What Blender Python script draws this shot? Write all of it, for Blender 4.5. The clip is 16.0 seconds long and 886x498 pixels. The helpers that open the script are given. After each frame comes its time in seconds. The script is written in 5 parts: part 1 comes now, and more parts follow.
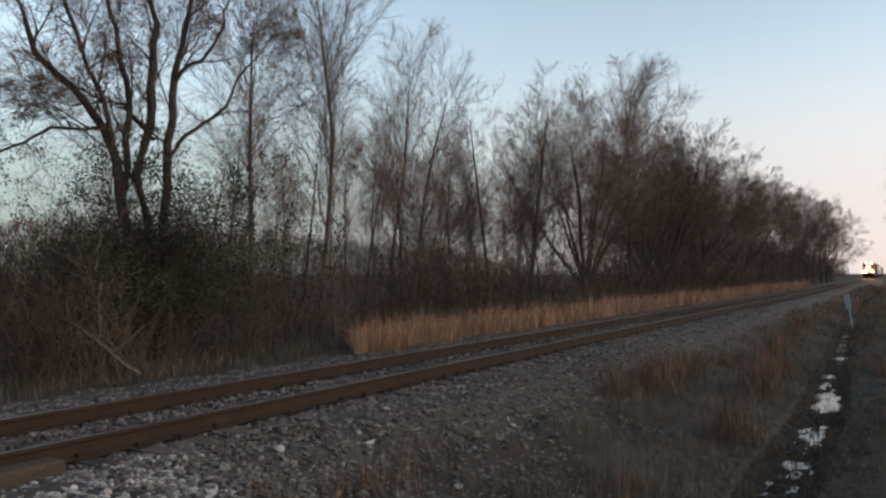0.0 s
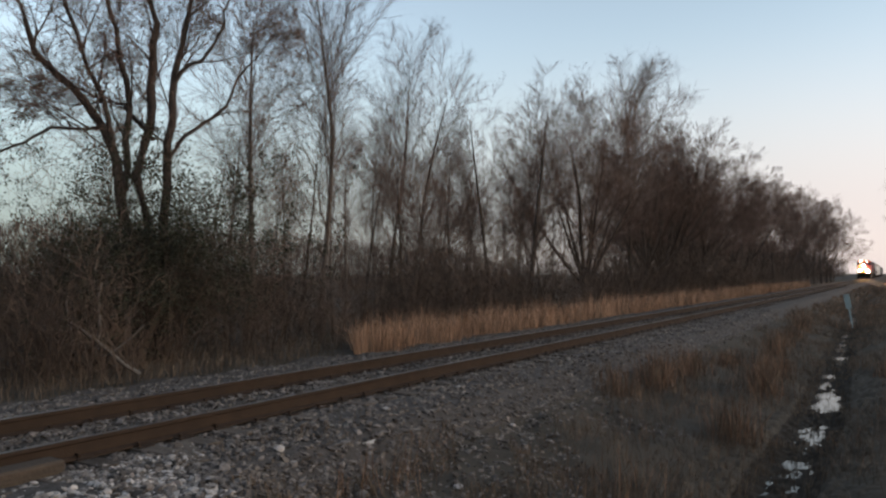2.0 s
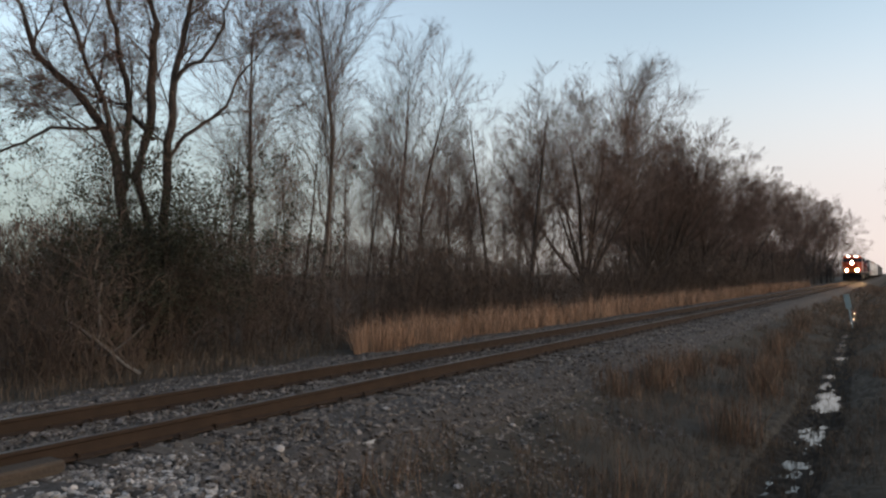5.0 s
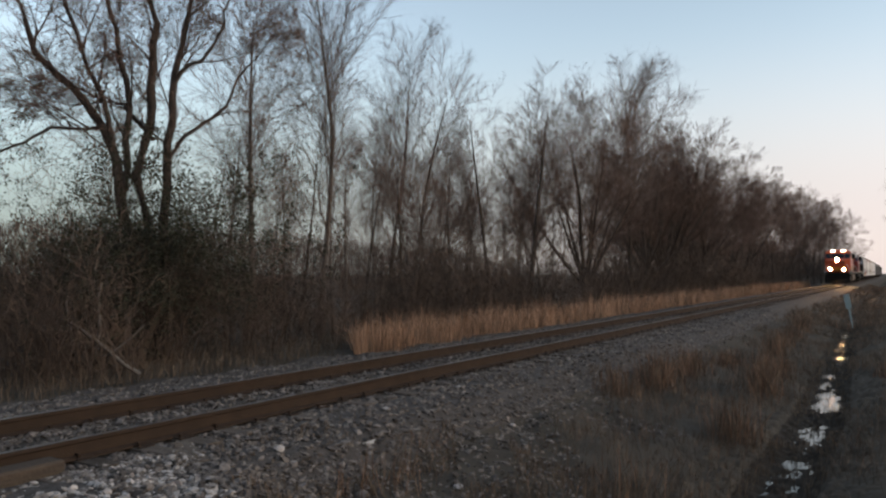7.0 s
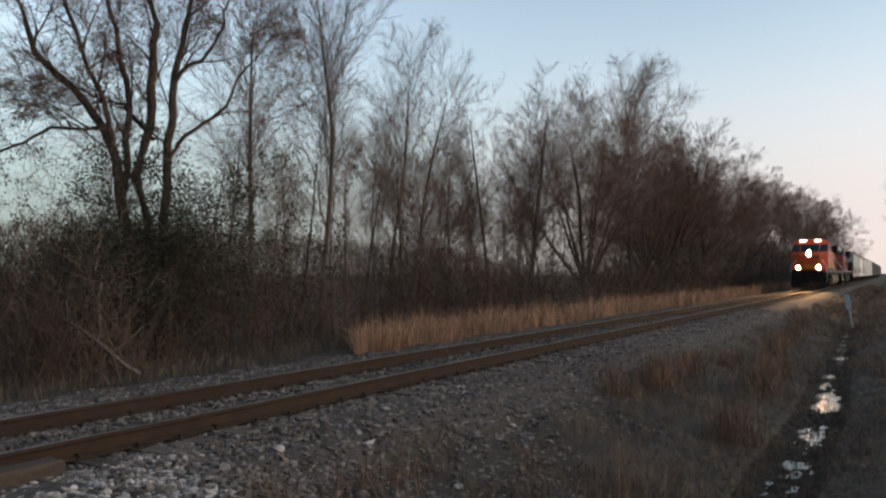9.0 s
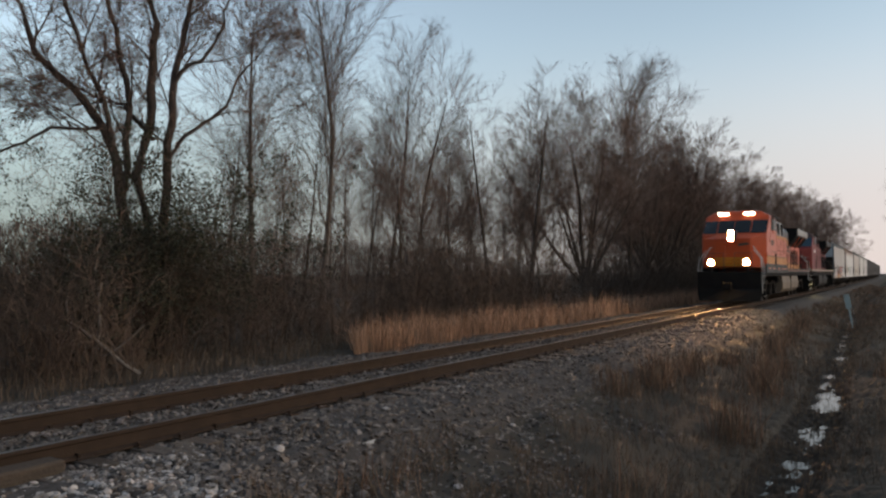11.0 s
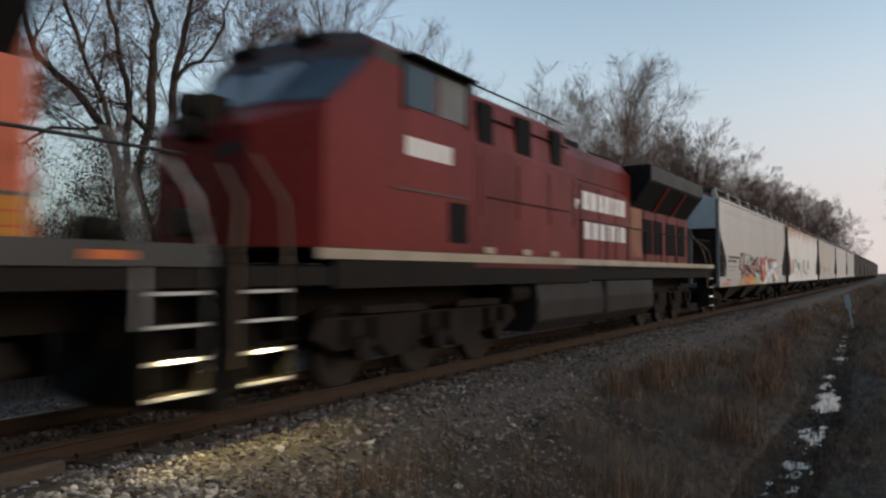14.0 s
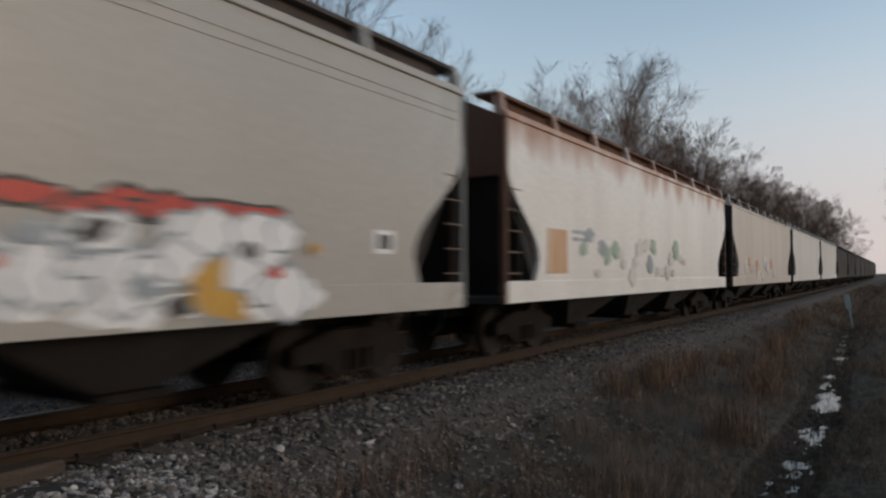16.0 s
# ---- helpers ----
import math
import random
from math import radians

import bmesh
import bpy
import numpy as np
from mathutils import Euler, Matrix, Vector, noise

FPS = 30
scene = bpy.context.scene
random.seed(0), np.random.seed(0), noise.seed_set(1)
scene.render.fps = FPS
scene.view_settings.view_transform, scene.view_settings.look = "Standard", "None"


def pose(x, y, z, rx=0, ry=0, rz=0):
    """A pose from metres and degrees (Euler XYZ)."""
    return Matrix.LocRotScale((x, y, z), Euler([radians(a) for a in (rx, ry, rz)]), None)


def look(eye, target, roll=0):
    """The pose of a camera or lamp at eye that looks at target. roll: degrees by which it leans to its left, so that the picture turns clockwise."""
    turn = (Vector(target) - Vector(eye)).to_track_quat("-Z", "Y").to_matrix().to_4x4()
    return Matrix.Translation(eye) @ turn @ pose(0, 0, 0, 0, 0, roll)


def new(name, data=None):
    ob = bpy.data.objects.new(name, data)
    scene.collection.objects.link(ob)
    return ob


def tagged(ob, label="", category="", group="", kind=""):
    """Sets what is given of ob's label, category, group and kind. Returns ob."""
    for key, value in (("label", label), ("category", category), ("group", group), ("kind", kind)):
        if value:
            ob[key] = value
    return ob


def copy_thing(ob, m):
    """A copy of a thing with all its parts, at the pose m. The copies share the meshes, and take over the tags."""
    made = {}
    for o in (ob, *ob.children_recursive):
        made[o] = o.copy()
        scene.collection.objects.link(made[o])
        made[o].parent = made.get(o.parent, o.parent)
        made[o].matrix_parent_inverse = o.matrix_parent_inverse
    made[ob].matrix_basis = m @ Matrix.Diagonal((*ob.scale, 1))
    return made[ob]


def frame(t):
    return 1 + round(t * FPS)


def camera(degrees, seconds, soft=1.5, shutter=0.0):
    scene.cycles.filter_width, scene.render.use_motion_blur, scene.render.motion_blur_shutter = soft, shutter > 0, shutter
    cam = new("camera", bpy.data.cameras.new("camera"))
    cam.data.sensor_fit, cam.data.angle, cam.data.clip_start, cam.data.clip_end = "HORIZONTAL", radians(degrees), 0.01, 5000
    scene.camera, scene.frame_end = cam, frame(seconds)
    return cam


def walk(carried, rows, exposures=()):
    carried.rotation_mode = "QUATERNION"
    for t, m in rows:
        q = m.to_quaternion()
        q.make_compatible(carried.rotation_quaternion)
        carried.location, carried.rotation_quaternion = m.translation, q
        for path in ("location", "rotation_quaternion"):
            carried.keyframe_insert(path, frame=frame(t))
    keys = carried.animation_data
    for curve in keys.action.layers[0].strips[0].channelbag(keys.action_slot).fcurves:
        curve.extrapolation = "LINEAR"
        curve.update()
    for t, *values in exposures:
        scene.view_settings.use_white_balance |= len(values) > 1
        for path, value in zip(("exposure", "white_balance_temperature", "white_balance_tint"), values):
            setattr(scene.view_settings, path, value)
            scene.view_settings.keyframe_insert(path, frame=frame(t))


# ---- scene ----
# ------------------------------------------------ camera (stands still on the crossing)
EYE = (7.163, 0.0, 1.490)
CAM_POSE = pose(*EYE, 90 + 1.965, 0, 31.98) @ pose(0, 0, 0, 0, 0, -0.12)
cam = camera(62.35, 16.0, soft=2.4, shutter=0.45)
walk(cam, [(0.0, CAM_POSE), (16.0, CAM_POSE)],
     exposures=[(0.0, 0.97, 7300, 10), (9.0, 0.95, 7300, 10), (11.5, 0.72, 7150, 9), (12.5, 0.58, 7000, 9), (13.0, 0.44, 7000, 9), (13.5, 0.56, 7000, 9), (14.3, 0.74, 7050, 9), (15.2, 0.74, 7050, 9), (15.6, 0.58, 7000, 9), (16.0, 0.52, 7000, 9)])

# ------------------------------------------------ world and sun (clear dusk sky, soft light from behind the camera)
world = bpy.data.worlds.new("dusk")
scene.world = world
world.use_nodes = True
wn = world.node_tree
sky = wn.nodes.new("ShaderNodeTexSky")
sky.sky_type = "NISHITA"
sky.sun_disc = False
sky.sun_elevation = radians(14.0)
sky.sun_rotation = radians(78)
sky.air_density = 1.0
sky.dust_density = 0.6
sky.ozone_density = 1.0
soft_sky = wn.nodes.new("ShaderNodeHueSaturation")
soft_sky.inputs["Saturation"].default_value = 0.86
wn.links.new(sky.outputs[0], soft_sky.inputs["Color"])
# a thin pink haze low over the horizon
place = wn.nodes.new("ShaderNodeTexCoord")
axes = wn.nodes.new("ShaderNodeSeparateXYZ")
wn.links.new(place.outputs["Generated"], axes.inputs[0])
low = wn.nodes.new("ShaderNodeMapRange")
low.interpolation_type = "SMOOTHSTEP"
low.inputs["From Min"].default_value = 0.34
low.inputs["From Max"].default_value = 0.05
low.inputs["To Min"].default_value = 0.0
low.inputs["To Max"].default_value = 0.88
wn.links.new(axes.outputs["Z"], low.inputs["Value"])
haze = wn.nodes.new("ShaderNodeMix")
haze.data_type = "RGBA"
glow = wn.nodes.new("ShaderNodeMapRange")           # paler towards the sunset side
glow.interpolation_type = "SMOOTHSTEP"
glow.inputs["From Min"].default_value = -1.0
glow.inputs["From Max"].default_value = 0.15
wn.links.new(axes.outputs["X"], glow.inputs["Value"])
tone = wn.nodes.new("ShaderNodeMix")
tone.data_type = "RGBA"
tone.inputs[6].default_value = (0.82, 1.16, 1.42, 1)
tone.inputs[7].default_value = (2.9, 2.62, 2.95, 1)
wn.links.new(glow.outputs[0], tone.inputs[0])
wn.links.new(tone.outputs[2], haze.inputs[7])
wn.links.new(low.outputs[0], haze.inputs[0])
wn.links.new(soft_sky.outputs[0], haze.inputs[6])
wn.links.new(haze.outputs[2], wn.nodes["Background"].inputs[0])
wn.nodes["Background"].inputs[1].default_value = 0.15

sun = new("sun", bpy.data.lights.new("sun", "SUN"))
sun.data.energy = 0.28
sun.data.angle = radians(20)
sun.data.color = (1.0, 0.78, 0.62)
SR, SE = radians(78), radians(14.0)
sun_way = Vector((math.sin(SR) * math.cos(SE), math.cos(SR) * math.cos(SE), math.sin(SE)))
sun.matrix_world = look(tuple(sun_way * 50), (0, 0, 0))

# ------------------------------------------------ materials


def material(name, colour, colour2=None, rough=0.8, metal=0.0, scale=6.0, bump=0.2, fine=60.0, spread=0.5,
             island=0.0, objrand=0.0, streak=None, spec=0.5):
    """Two-scale noise between two colours, with fine bump; island/objrand vary brightness piece by piece."""
    m = bpy.data.materials.new(name)
    m.use_nodes = True
    nt = m.node_tree
    b = nt.nodes["Principled BSDF"]
    b.inputs["Metallic"].default_value = metal
    b.inputs["Specular IOR Level"].default_value = spec
    tc = nt.nodes.new("ShaderNodeTexCoord")
    if colour2 is None:
        colour2 = tuple(c * 0.7 for c in colour)
    vec = tc.outputs["Object"]
    if streak:
        mp = nt.nodes.new("ShaderNodeMapping")
        mp.inputs["Scale"].default_value = streak
        nt.links.new(vec, mp.inputs["Vector"])
        svec = mp.outputs[0]
    else:
        svec = vec
    n1 = nt.nodes.new("ShaderNodeTexNoise")
    n1.inputs["Scale"].default_value = scale
    n1.inputs["Detail"].default_value = 5
    nt.links.new(svec, n1.inputs["Vector"])
    n2 = nt.nodes.new("ShaderNodeTexNoise")
    n2.inputs["Scale"].default_value = fine
    n2.inputs["Detail"].default_value = 3
    nt.links.new(vec, n2.inputs["Vector"])
    mr = nt.nodes.new("ShaderNodeMapRange")
    mr.inputs["From Min"].default_value = 0.5 - spread * 0.5
    mr.inputs["From Max"].default_value = 0.5 + spread * 0.5
    nt.links.new(n1.outputs["Fac"], mr.inputs["Value"])
    mix = nt.nodes.new("ShaderNodeMix")
    mix.data_type = "RGBA"
    mix.inputs[6].default_value = (*colour, 1)
    mix.inputs[7].default_value = (*colour2, 1)
    nt.links.new(mr.outputs[0], mix.inputs[0])
    out = mix.outputs[2]
    hsv = nt.nodes.new("ShaderNodeHueSaturation")
    mv = nt.nodes.new("ShaderNodeMapRange")
    mv.inputs["To Min"].default_value = 0.8
    mv.inputs["To Max"].default_value = 1.2
    nt.links.new(n2.outputs["Fac"], mv.inputs["Value"])
    val = mv.outputs[0]
    if island or objrand:
        src = nt.nodes.new("ShaderNodeNewGeometry" if island else "ShaderNodeObjectInfo")
        k = island or objrand
        mi = nt.nodes.new("ShaderNodeMapRange")
        mi.inputs["To Min"].default_value = 1 - k
        mi.inputs["To Max"].default_value = 1 + k
        nt.links.new(src.outputs["Random Per Island" if island else "Random"], mi.inputs["Value"])
        mu = nt.nodes.new("ShaderNodeMath")
        mu.operation = "MULTIPLY"
        nt.links.new(val, mu.inputs[0])
        nt.links.new(mi.outputs[0], mu.inputs[1])
        val = mu.outputs[0]
    nt.links.new(val, hsv.inputs["Value"])
    nt.links.new(out, hsv.inputs["Color"])
    nt.links.new(hsv.outputs[0], b.inputs["Base Color"])
    rr = nt.nodes.new("ShaderNodeMapRange")
    rr.inputs["To Min"].default_value = max(0.03, rough - 0.12)
    rr.inputs["To Max"].default_value = min(1.0, rough + 0.12)
    nt.links.new(n1.outputs["Fac"], rr.inputs["Value"])
    nt.links.new(rr.outputs[0], b.inputs["Roughness"])
    if bump:
        bp = nt.nodes.new("ShaderNodeBump")
        bp.inputs["Strength"].default_value = bump
        bp.inputs["Distance"].default_value = 0.02
        nt.links.new(n2.outputs["Fac"], bp.inputs["Height"])
        nt.links.new(bp.outputs[0], b.inputs["Normal"])
    return m


def glowing(name, colour, strength):
    m = bpy.data.materials.new(name)
    m.use_nodes = True
    b = m.node_tree.nodes["Principled BSDF"]
    b.inputs["Base Color"].default_value = (0.8, 0.8, 0.75, 1)
    b.inputs["Emission Color"].default_value = (*colour, 1)
    b.inputs["Emission Strength"].default_value = strength
    return m


def water_material():
    m = bpy.data.materials.new("ditch_water")
    m.use_nodes = True
    nt = m.node_tree
    b = nt.nodes["Principled BSDF"]
    b.inputs["Base Color"].default_value = (0.02, 0.018, 0.015, 1)
    b.inputs["Roughness"].default_value = 0.11
    b.inputs["IOR"].default_value = 1.33
    n = nt.nodes.new("ShaderNodeTexNoise")
    n.inputs["Scale"].default_value = 9
    n.inputs["Detail"].default_value = 4
    bp = nt.nodes.new("ShaderNodeBump")
    bp.inputs["Strength"].default_value = 0.4
    bp.inputs["Distance"].default_value = 0.02
    nt.links.new(n.outputs["Fac"], bp.inputs["Height"])
    nt.links.new(bp.outputs[0], b.inputs["Normal"])
    return m


def glass_material(name, tint):
    m = bpy.data.materials.new(name)
    m.use_nodes = True
    b = m.node_tree.nodes["Principled BSDF"]
    b.inputs["Base Color"].default_value = (*tint, 1)
    b.inputs["Roughness"].default_value = 0.08
    b.inputs["IOR"].default_value = 1.5
    b.inputs["Specular IOR Level"].default_value = 0.28
    return m


MAT = {
    "soil": material("dead_grass_soil", (0.048, 0.040, 0.032), (0.086, 0.070, 0.054), 0.95, scale=0.9, fine=25, bump=0.6, spec=0.12),
    "ballast": material("ballast_gravel", (0.110, 0.094, 0.083), (0.055, 0.046, 0.040), 0.9, scale=9, fine=45, bump=0.9, spec=0.15),
    "stone": material("crushed_stone", (0.205, 0.178, 0.160), (0.078, 0.066, 0.058), 0.9, scale=4, fine=40, bump=0.3, island=0.55, spec=0.15),
    "pale_stone": material("pale_road_gravel", (0.42, 0.39, 0.365), (0.22, 0.198, 0.18), 0.9, scale=4, fine=40, bump=0.3, island=0.45, spec=0.15),
    "mud": material("wet_dark_ditch_mud", (0.024, 0.019, 0.015), (0.042, 0.033, 0.025), 0.9, scale=3, fine=30, bump=0.4, spec=0.1),
    "rust_rail": material("rusted_rail_steel", (0.048, 0.030, 0.020), (0.034, 0.023, 0.017), 0.85, 0.0, scale=5, fine=50, bump=0.25, spec=0.15),
    "rail_top": material("worn_rail_head", (0.13, 0.10, 0.08), (0.08, 0.062, 0.050), 0.42, 0.6, scale=3, fine=30, bump=0.03),
    "tie": material("creosoted_timber", (0.060, 0.044, 0.034), (0.115, 0.095, 0.078), 0.9, scale=3, streak=(0.6, 8, 8), fine=30, bump=0.5, objrand=0.35, spec=0.15),
    "plank": material("weathered_crossing_timber", (0.095, 0.072, 0.055), (0.055, 0.043, 0.034), 0.9, scale=4, streak=(8, 0.6, 8), fine=30, bump=0.5, spec=0.15),
    "bark": material("grey_brown_bark", (0.092, 0.070, 0.058), (0.048, 0.037, 0.031), 0.95, scale=5, streak=(3, 3, 0.6), fine=22, bump=0.8, objrand=0.2, spec=0.12),
    "pale_bark": material("pale_grey_bark", (0.165, 0.135, 0.116), (0.085, 0.067, 0.057), 0.95, scale=4, streak=(3, 3, 0.6), fine=22, bump=0.7, objrand=0.2, spec=0.12),
    "dead_wood": material("bleached_dead_wood", (0.19, 0.165, 0.145), (0.11, 0.093, 0.08), 0.9, scale=4, fine=22, bump=0.4, spec=0.12),
    "twig": material("twig_bark", (0.165, 0.108, 0.084), (0.098, 0.066, 0.053), 0.95, scale=2, bump=0.0, objrand=0.25, spec=0.12),
    "brush": material("brush_stems", (0.125, 0.090, 0.070), (0.066, 0.050, 0.041), 0.95, scale=1.5, bump=0.0, objrand=0.35, spec=0.12),
    "dead_leaf": material("clinging_dead_leaves", (0.060, 0.044, 0.031), (0.034, 0.027, 0.019), 0.9, scale=2, bump=0.0, island=0.4, spec=0.12),
    "green_leaf": material("dull_evergreen_leaves", (0.050, 0.052, 0.034), (0.035, 0.034, 0.024), 0.85, scale=2, bump=0.0, island=0.4, spec=0.12),
    "straw": material("golden_broomsedge", (0.46, 0.275, 0.175), (0.30, 0.175, 0.115), 0.9, scale=1.2, bump=0.0, island=0.35, spec=0.12),
    "dry_grass": material("dry_brown_grass", (0.160, 0.120, 0.088), (0.088, 0.068, 0.052), 0.9, scale=0.8, bump=0.0, island=0.45, spec=0.12),
    "red_grass": material("reddish_dead_sedge", (0.235, 0.142, 0.094), (0.140, 0.090, 0.064), 0.9, scale=1.0, bump=0.0, island=0.4, spec=0.12),
    "water": water_material(),
    "orange": material("orange_loco_paint", (0.50, 0.066, 0.012), (0.40, 0.056, 0.012), 0.30, scale=0.7, fine=9, bump=0.015, spread=0.9, spec=0.35),
    "yellow": material("yellow_stripe_paint", (0.50, 0.20, 0.022), (0.40, 0.16, 0.022), 0.36, scale=1.2, fine=12, bump=0.02, spec=0.16),
    "dark_green": material("dark_green_lettering", (0.030, 0.034, 0.024), (0.045, 0.045, 0.033), 0.5, scale=2, bump=0.02),
    "loco_grey": material("dark_grey_loco_paint", (0.026, 0.026, 0.026), (0.017, 0.017, 0.016), 0.6, scale=1.0, fine=10, bump=0.04),
    "hood_grey": material("grey_upper_hood", (0.13, 0.132, 0.132), (0.085, 0.085, 0.083), 0.5, scale=1.0, fine=10, bump=0.04),
    # grey made lighter: the sky's sheen on the upper cabinet is in the colour
    "cabinet_grey": material("grey_cabinet_paint_with_sky_sheen", (0.25, 0.245, 0.24), (0.17, 0.165, 0.16), 0.45, scale=1.0, fine=10, bump=0.03),
    "wing_grey": material("light_grey_radiator_cowl", (0.31, 0.30, 0.285), (0.22, 0.215, 0.20), 0.5, scale=1.0, fine=12, bump=0.03),
    "tank_tan": material("dusty_grey_tank", (0.185, 0.135, 0.092), (0.115, 0.084, 0.058), 0.65, scale=0.9, fine=14, bump=0.05),
    "tank_dark": material("sooty_dark_tank", (0.034, 0.030, 0.027), (0.019, 0.017, 0.015), 0.6, scale=0.9, fine=14, bump=0.05, spec=0.12),
    "red": material("maroon_red_loco_paint", (0.185, 0.019, 0.016), (0.075, 0.012, 0.011), 0.48, scale=0.9, fine=9, bump=0.03, spread=0.55, streak=(1, 1, 0.45), spec=0.16),
    "red_roof": material("sooty_roof", (0.034, 0.028, 0.028), (0.022, 0.019, 0.019), 0.7, scale=1.0, bump=0.05),
    "cream": material("cream_sill_stripe", (0.36, 0.30, 0.22), (0.25, 0.20, 0.15), 0.5, scale=1.5, fine=14, bump=0.03),
    "rusty_panel": material("heat_faded_panel", (0.26, 0.10, 0.040), (0.13, 0.028, 0.018), 0.6, scale=1.6, fine=14, bump=0.05),
    "white_mark": material("white_lettering", (0.74, 0.72, 0.70), (0.60, 0.58, 0.56), 0.5, scale=2, bump=0.02),
    "black": material("black_underframe", (0.013, 0.012, 0.011), (0.022, 0.019, 0.017), 0.8, scale=2, bump=0.15, spec=0.08),
    "sooty": material("sooty_black_steel", (0.011, 0.010, 0.010), (0.018, 0.016, 0.014), 0.9, scale=2, bump=0.15, spec=0.06),
    "truck": material("dusty_truck_steel", (0.024, 0.019, 0.016), (0.012, 0.010, 0.009), 0.85, scale=2, bump=0.2, spec=0.08),
    "wheel": material("worn_wheel_steel", (0.032, 0.026, 0.022), (0.020, 0.017, 0.015), 0.7, 0.2, scale=4, bump=0.05, spec=0.15),
    "vent": material("dark_vent_mesh_and_recess_shade", (0.010, 0.010, 0.010), (0.018, 0.017, 0.017), 0.85, scale=8, bump=0.2, spec=0.06),
    "glass": glass_material("dark_cab_glass", (0.012, 0.014, 0.016)),
    # the dark glass again, with the sky's blue reflection put into its colour
    "blue_glass": glass_material("cab_glass_painted_sky_blue", (0.014, 0.035, 0.055)),
    "reflector": material("orange_reflector", (0.55, 0.12, 0.012), (0.45, 0.09, 0.012), 0.3, scale=4, bump=0.0),
    "hand_white": material("pale_handrail_paint", (0.55, 0.54, 0.52), (0.40, 0.38, 0.36), 0.5, scale=3, bump=0.03),
    "tan_car": material("off_white_hopper_paint", (0.43, 0.405, 0.37), (0.37, 0.345, 0.31), 0.3, scale=0.5, streak=(1, 1, 0.25), fine=12, bump=0.03, spread=0.8),
    "white_car": material("weathered_white_hopper_paint", (0.66, 0.64, 0.60), (0.52, 0.485, 0.44), 0.34, scale=0.7, streak=(1, 1, 0.2), fine=12, bump=0.04, spread=0.7),
    "beige_car": material("beige_hopper_paint", (0.55, 0.49, 0.42), (0.46, 0.40, 0.34), 0.34, scale=0.7, streak=(1, 1, 0.2), fine=12, bump=0.04),
    "dark_car": material("dark_brown_hopper_paint", (0.060, 0.050, 0.046), (0.038, 0.034, 0.032), 0.7, scale=0.7, fine=12, bump=0.05, spec=0.15),
    "blue_end": material("blue_grey_end_panel", (0.42, 0.47, 0.48), (0.33, 0.37, 0.385), 0.55, scale=1, fine=12, bump=0.03),
    "rust_end": material("rusty_brown_end", (0.155, 0.080, 0.052), (0.085, 0.052, 0.040), 0.8, scale=1.5, streak=(1, 1, 0.3), fine=20, bump=0.15, spec=0.15),
    "rust_stain": material("orange_rust_stain", (0.52, 0.27, 0.13), (0.62, 0.46, 0.33), 0.8, scale=2.0, streak=(1, 1, 0.3), fine=20, bump=0.05),
    "end_frame": material("grey_blue_end_framing", (0.15, 0.165, 0.17), (0.09, 0.095, 0.095), 0.7, scale=2, fine=20, bump=0.08),
    # hopper steel with the shade of slopes, bays and ends in its colour
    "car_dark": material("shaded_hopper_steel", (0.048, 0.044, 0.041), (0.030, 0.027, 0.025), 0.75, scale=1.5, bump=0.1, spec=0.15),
    "walk_dark": material("dark_running_board", (0.090, 0.075, 0.068), (0.055, 0.045, 0.042), 0.8, scale=2, bump=0.1, spec=0.15),
    "paint_pink": material("pink_spray_paint", (0.42, 0.17, 0.15), (0.33, 0.14, 0.13), 0.5, scale=3, bump=0.0),
    "paint_red": material("red_spray_paint", (0.58, 0.070, 0.045), (0.46, 0.060, 0.045), 0.5, scale=3, bump=0.0),
    "paint_orange": material("orange_spray_paint", (0.62, 0.19, 0.060), (0.52, 0.14, 0.055), 0.5, scale=3, bump=0.0),
    "paint_green": material("pale_green_spray_paint", (0.36, 0.45, 0.36), (0.26, 0.36, 0.25), 0.5, scale=3, bump=0.0),
    "paint_white": material("bright_white_spray_paint", (0.80, 0.80, 0.80), (0.72, 0.72, 0.72), 0.5, scale=3, bump=0.0),
    "paint_black": material("black_spray_paint", (0.035, 0.033, 0.033), (0.06, 0.055, 0.05), 0.5, scale=3, bump=0.0),
    "paint_grey": material("grey_blue_spray_paint", (0.34, 0.38, 0.40), (0.26, 0.29, 0.31), 0.5, scale=3, bump=0.0),
    "paint_gold": material("ochre_spray_paint", (0.60, 0.34, 0.06), (0.5, 0.27, 0.05), 0.5, scale=3, bump=0.0),
    "marker": material("pale_green_marker_paint", (0.30, 0.37, 0.36), (0.22, 0.28, 0.28), 0.6, scale=5, bump=0.05),
    "head_lamp": glowing("headlamp_lens", (1.0, 0.62, 0.28), 500.0),
    "lamp_bulb": glowing("headlamp_bulb", (1.0, 0.52, 0.23), 36000.0),
    "number_lamp": glowing("lit_number_board", (1.0, 0.90, 0.74), 9.0),
    "step_lamp_dim": glowing("dim_step_lamp_lens", (1.0, 0.92, 0.75), 45.0),
    "step_lamp": glowing("step_lamp_lens", (1.0, 0.86, 0.42), 300.0),
}



